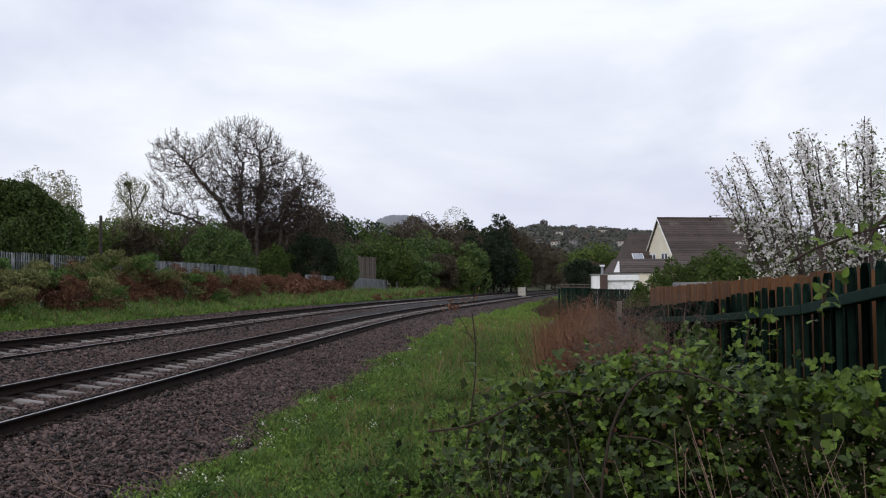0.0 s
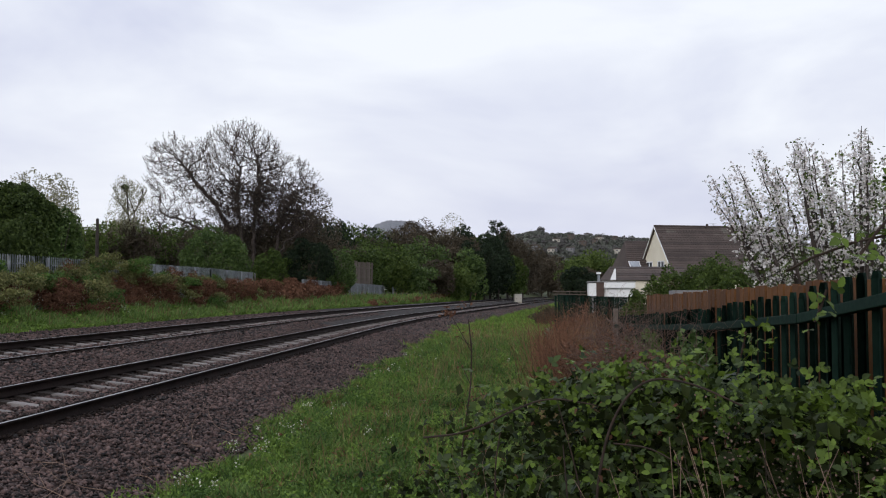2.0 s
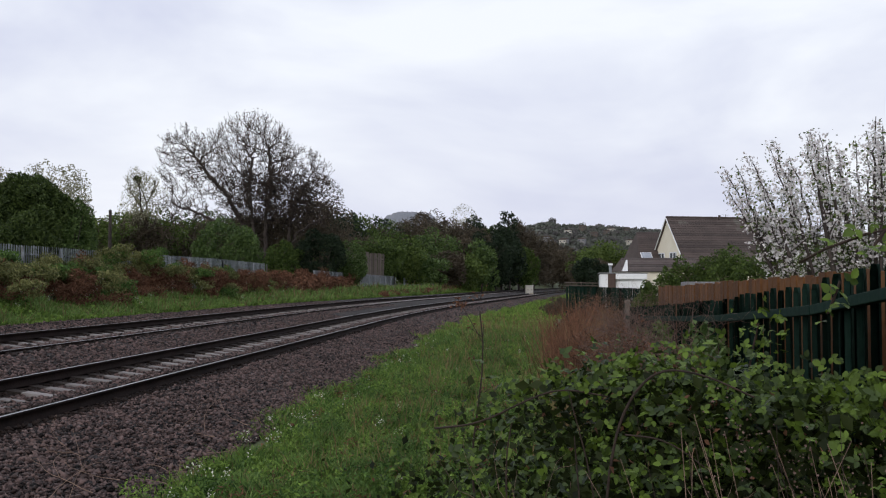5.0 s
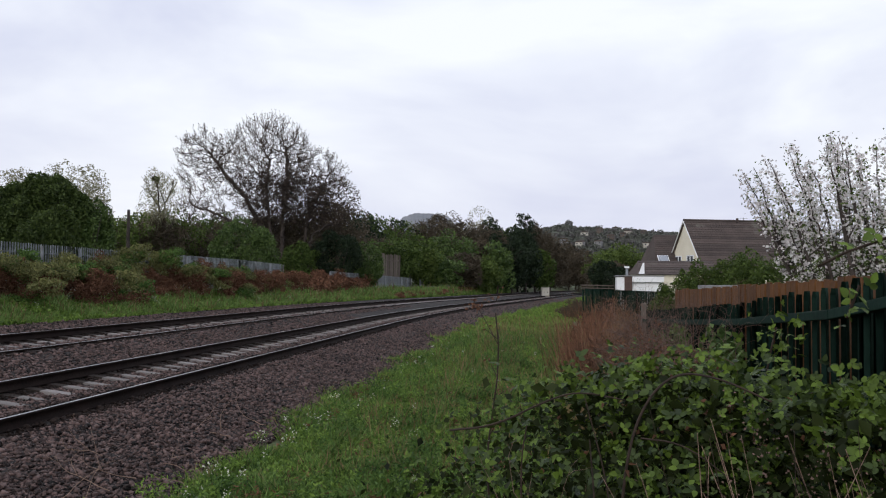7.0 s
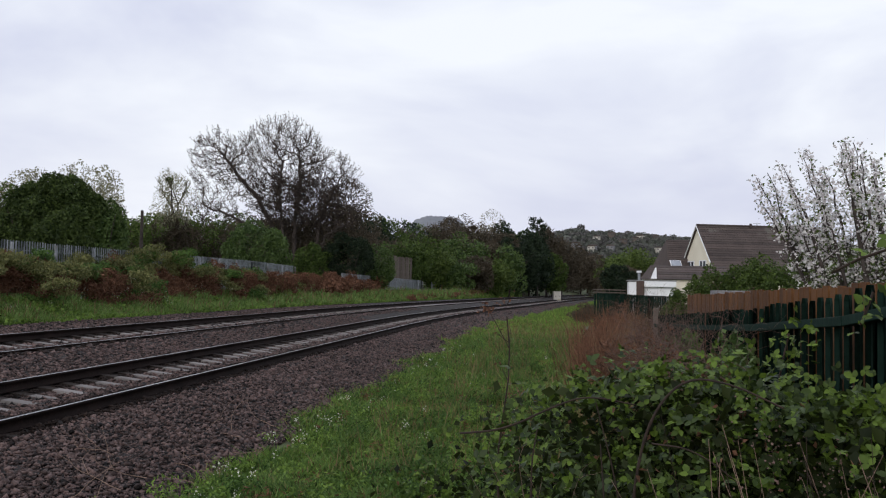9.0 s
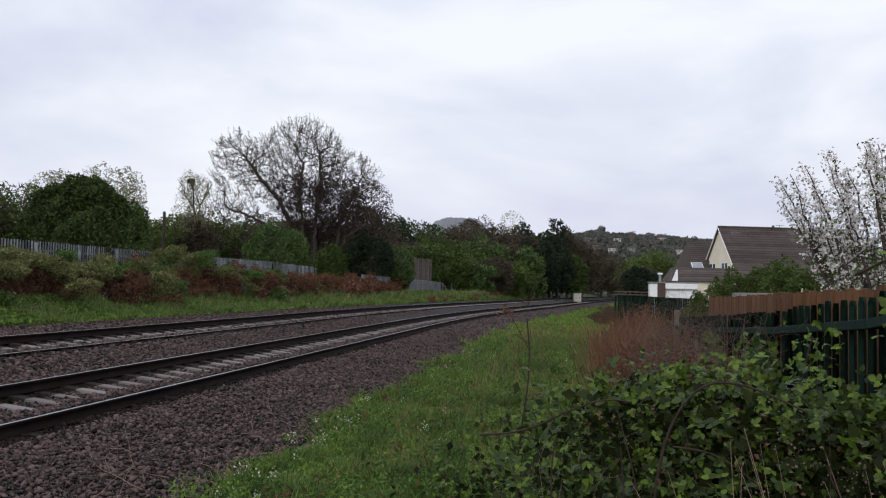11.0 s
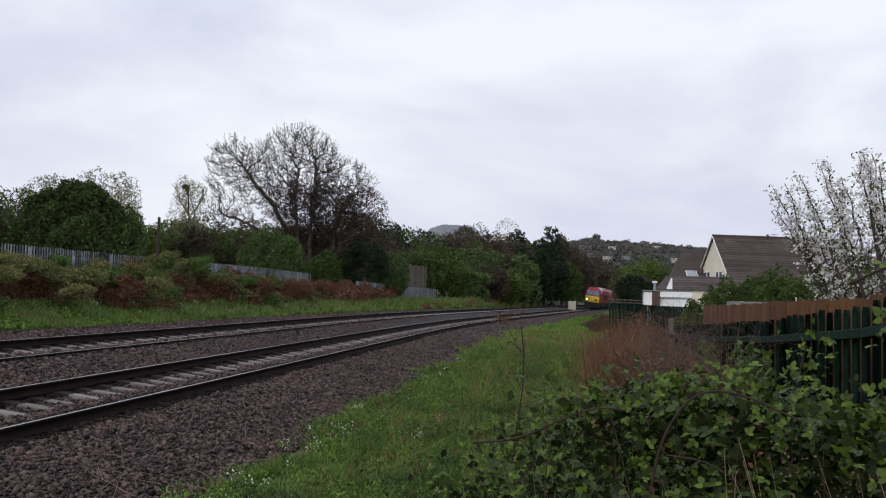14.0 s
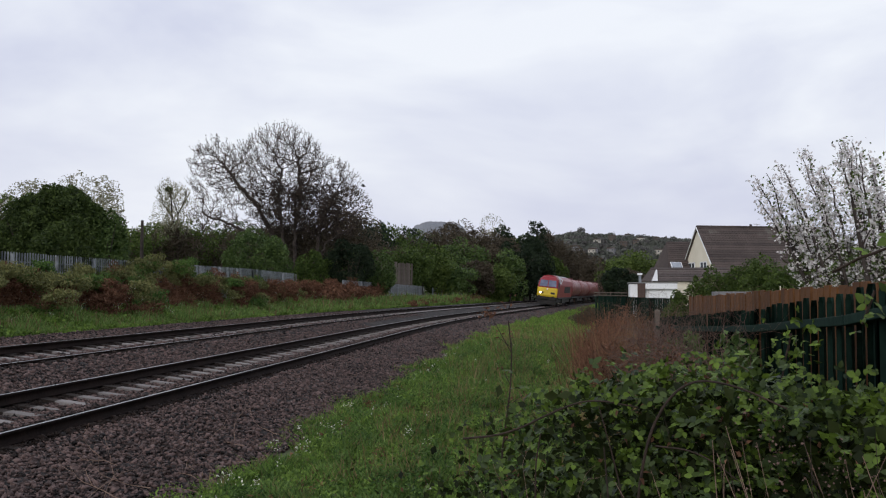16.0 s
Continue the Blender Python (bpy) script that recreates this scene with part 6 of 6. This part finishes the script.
def bramble_thicket():
    t = empty("bramble_bush", Matrix(), "dense green bramble thicket with arching canes beside the fence", "brambles")
    r = np.random.default_rng(71)
    pts, old = [], []
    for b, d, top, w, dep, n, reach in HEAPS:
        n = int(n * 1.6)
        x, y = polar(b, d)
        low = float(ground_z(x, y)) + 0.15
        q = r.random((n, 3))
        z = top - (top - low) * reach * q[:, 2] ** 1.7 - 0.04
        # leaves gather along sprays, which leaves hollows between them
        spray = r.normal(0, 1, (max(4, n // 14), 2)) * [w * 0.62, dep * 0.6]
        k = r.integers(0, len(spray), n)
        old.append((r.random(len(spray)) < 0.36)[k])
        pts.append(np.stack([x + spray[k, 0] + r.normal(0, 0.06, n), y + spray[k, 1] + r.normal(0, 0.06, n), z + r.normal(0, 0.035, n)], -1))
    pts, old = np.concatenate(pts), np.concatenate(old)
    kept = (pts[:, 0] < 1.28) & (np.hypot(pts[:, 0], pts[:, 1]) > 2.5)
    pts, old = pts[kept], old[kept]
    near = np.argsort(np.hypot(pts[:, 0], pts[:, 1]) - 1.2 * pts[:, 2])
    meshes = []
    for mat in (M_BRAMBLE, M_BRAMBLEDIM):
        for v, f in LEAVES:
            first = sheet("leaf", v, f, mat, parent=t)
            meshes.append(first.data)
            bpy.data.objects.remove(first)
    bases = frames_for(300, r, 0.55)
    for i, p in enumerate(pts[near[:300]]):
        ob = new("leaf", meshes[i % 3 + 3 * int(old[near[i]])])
        ob.parent = t
        m = Matrix([list(row) for row in bases[i]]).transposed().to_4x4()
        ob.matrix_basis = Matrix.Translation(Vector(p)) @ m @ Matrix.Scale(float(r.uniform(0.6, 1.3)), 4)
    rest, aged = pts[near[300:]], old[near[300:]]
    tagged(joined_leaves("leaves", rest[~aged], r, t, M_BRAMBLE), "fresh green leaves", kind="stuff")
    tagged(joined_leaves("leaves", rest[aged], r, t, M_BRAMBLEDIM), "older dark green leaves", kind="stuff")
    # inside the heap: leaves with its inner shade put into their colour, and dead stuff
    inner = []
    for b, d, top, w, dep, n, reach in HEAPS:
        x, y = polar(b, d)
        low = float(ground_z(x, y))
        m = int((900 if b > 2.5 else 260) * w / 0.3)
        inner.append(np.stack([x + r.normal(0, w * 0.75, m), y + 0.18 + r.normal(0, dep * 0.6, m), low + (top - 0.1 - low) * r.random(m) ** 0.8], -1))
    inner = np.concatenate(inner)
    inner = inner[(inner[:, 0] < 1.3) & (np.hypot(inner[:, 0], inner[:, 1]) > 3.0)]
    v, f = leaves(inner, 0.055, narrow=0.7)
    tagged(sheet("undergrowth", v, f, M_BRAMBLESHADED, parent=t), kind="stuff")
    v, f = leaves(pts[r.integers(0, len(pts), 260)] * [1, 1, 0.9] + r.normal(0, 0.06, (260, 3)), 0.036, narrow=0.6)
    tagged(sheet("dead_leaf", v, f, M_BRACKEN, parent=t), "withered brown leaves", kind="stuff")
    # a tangle of thin dead stems
    segs, tips = [], []
    for k in range(90):
        b, d = r.uniform(-1.0, 22.0), r.uniform(2.9, 3.9)
        x, y = polar(b, d)
        grow(r, (x, y, float(ground_z(x, y)) + r.uniform(0.2, 0.9)), (r.normal(0, 0.5), r.normal(0, 0.3), 0.7), 0.2, 0.0022, 2, (1, 2), 0.4, 0.5, 0.85, 0.0, 3, segs, tips)
    v, f = tubes([g[:4] for g in segs if g[1][2] < 1.25], 4)
    tagged(sheet("dead_stem", v, f, M_DRYSTEM, parent=t), "thin dead brown stems", kind="stuff")

    def cane(rows, rad, mat, name="cane"):
        p = [np.array([*polar(b, d), z]) for b, d, z in rows]
        # smooth the bends
        for _ in range(3):
            q = [p[0]]
            for a, b in zip(p, p[1:]):
                q += [a * 0.75 + b * 0.25, a * 0.25 + b * 0.75]
            p = q + [p[-1]]
        n = len(p) - 1
        v, f = tubes([(p[i], p[i + 1], rad * (1 - 0.5 * i / n), rad * (1 - 0.5 * (i + 1) / n)) for i in range(n)], 6)
        sheet(name, v, f, mat, parent=t, smooth=True)

    cane([(-5.8, 3.9, 1.03), (-3.0, 3.7, 1.08), (0.2, 3.6, 1.2), (2.2, 3.6, 1.24), (5.0, 3.6, 1.21)], 0.0055, M_CANE)
    cane([(4.6, 3.3, 0.6), (4.9, 3.3, 0.95), (5.8, 3.3, 1.2), (7.8, 3.3, 1.35), (10.5, 3.3, 1.34), (13.6, 3.3, 1.26)], 0.0066, M_CANE)
    cane([(4.4, 3.3, 0.7), (4.0, 3.3, 0.95), (2.6, 3.3, 1.25)], 0.004, M_CANE)
    cane([(6.0, 3.2, 1.13), (8.5, 3.2, 1.12), (11.0, 3.2, 1.02)], 0.0036, M_CANE)
    cane([(-1.2, 3.6, 0.6), (-1.4, 3.6, 0.95), (-1.0, 3.6, 1.1)], 0.005, M_CANE)
    cane([(3.6, 3.2, 0.6), (3.2, 3.2, 0.9), (2.9, 3.2, 1.12)], 0.0045, M_CANE)
    # dry pale stalks
    for k in range(54):
        b = r.uniform(9.5, 23.0)
        d = r.uniform(2.75, 3.1)
        top = r.uniform(0.9, 1.28)
        s = r.normal(-2.6, 2.6)
        cane([(b, d, 0.35), (b + s * 0.4, d, 0.7), (b + s + r.normal(0, 0.7), d, top)], r.uniform(0.0012, 0.0023), M_DRYSTEM if k % 3 else M_CANE, "dry_stalk")
    tops = np.concatenate([np.array([*polar(b, 2.9), z]) + r.normal(0, 0.035, (14, 3)) for b, z in zip(r.uniform(10.5, 22, 46), r.uniform(0.85, 1.28, 46))])
    v, f = leaves(tops, 0.009, narrow=0.8)
    tagged(sheet("seed_head", v, f, M_CREEPER, parent=t), "dry brown seed heads", kind="stuff")


bramble_thicket()


# brambles and bindweed climbing the green fence
def climber(label, rows, seed, mat=M_BRAMBLE, scale=1.0, cane=True):
    t = empty("bramble_shoot", Matrix(), label, "brambles")
    r = np.random.default_rng(seed)
    pts = np.concatenate([np.array([*polar(b, d), z]) + r.normal(0, s, (n, 3)) for b, d, z, s, n in rows])
    tagged(joined_leaves("leaves", pts, r, t, mat, scale), kind="stuff")
    if cane:
        p = [np.array([*polar(b, d), z]) for b, d, z, s, n in rows]
        v, f = tubes([(p[i], p[i + 1], 0.005, 0.004) for i in range(len(p) - 1)], 6)
        sheet("cane", v, f, M_CANE, parent=t)


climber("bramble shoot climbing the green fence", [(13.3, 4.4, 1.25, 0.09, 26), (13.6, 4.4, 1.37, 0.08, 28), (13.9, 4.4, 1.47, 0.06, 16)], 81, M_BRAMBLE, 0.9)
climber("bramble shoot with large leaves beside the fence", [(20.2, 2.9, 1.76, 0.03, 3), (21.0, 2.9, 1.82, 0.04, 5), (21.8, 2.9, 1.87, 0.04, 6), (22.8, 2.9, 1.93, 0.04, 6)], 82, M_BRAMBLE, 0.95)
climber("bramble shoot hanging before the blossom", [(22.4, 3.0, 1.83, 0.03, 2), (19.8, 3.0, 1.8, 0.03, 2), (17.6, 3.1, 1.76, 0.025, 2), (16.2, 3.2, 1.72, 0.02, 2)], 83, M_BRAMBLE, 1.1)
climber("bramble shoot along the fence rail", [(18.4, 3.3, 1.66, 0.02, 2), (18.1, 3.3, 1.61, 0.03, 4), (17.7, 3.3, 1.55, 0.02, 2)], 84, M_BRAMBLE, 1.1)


# the tall weed stalk
def weed_stalk():
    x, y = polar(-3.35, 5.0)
    z = float(ground_z(x, y))
    t = empty("weed_stalk", pose(x, y, z), "tall thin dead weed stalk with brown seed heads", "weed")
    r = np.random.default_rng(90)
    h = 1.5 - z
    main = [np.array([0.03 * math.sin(k * 0.9) + 0.02, 0, h * k / 10]) for k in range(11)]
    segs = [(main[i], main[i + 1], 0.0085 - 0.0005 * i, 0.008 - 0.0005 * i) for i in range(10)]
    ends = []
    for k in range(14):
        p = main[5 + k % 6] + [0, 0, 0.03 * (k % 3)]
        e = p + np.array([r.normal(0, 0.05), r.normal(0, 0.05), r.uniform(0.03, 0.1)])
        segs.append((p, e, 0.0025, 0.0015))
        ends.append(e)
    ends += [main[10] + np.array([-0.11, 0, 0.05]) + r.normal(0, 0.02, 3) for _ in range(8)]
    segs.append((main[9], main[10] + np.array([-0.11, 0, 0.05]), 0.0025, 0.002))
    v, f = tubes(segs, 5)
    sheet("stalk", v, f, M_CANE, parent=t)
    v, f = leaves(np.repeat(np.array(ends), 5, 0) + r.normal(0, 0.012, (len(ends) * 5, 3)), 0.022)
    tagged(sheet("seed_head", v, f, M_BRACKEN, parent=t), "brown seed head", kind="stuff")


weed_stalk()
# a post at the end of the green fence, and pale scraps in the grass
part_post = empty("timber_post", pose(1.4, 12.9, float(ground_z(1.4, 12.9))), "old weathered timber post at the fence end", "post")
part("post", boxed(-0.035, 0.035, -0.035, 0.035, -0.2, 1.76, 0.008), M_OLDWOOD, part_post)


# ---- what moves ----
SPEED, NOSE_AT_END = 24.0, 115.0


def motions():
    times = np.arange(0, 16.01, 0.5)
    nose = lambda t: NOSE_AT_END + SPEED * (16.0 - t)
    walk(engine, [(t, on_track(nose(t), 17)) for t in times])
    for k, w in enumerate(wagons):
        walk(w, [(t, on_track(nose(t) + 21.6 + 17.6 * k, 15)) for t in times])
    # the bird leaves the bare tree at the end
    flight = [(0, -21.5, 75.5, 9.4), (15.0, -21.5, 75.5, 9.4), (15.3, -20.6, 74.0, 11.0), (15.6, -18.2, 72.0, 11.9), (15.8, -17.1, 72.0, 11.2), (16.0, -15.54, 72.0, 10.36)]
    walk(flyer, [(t, pose(x, y, z, 0, 10, 4)) for t, x, y, z in flight])


motions()
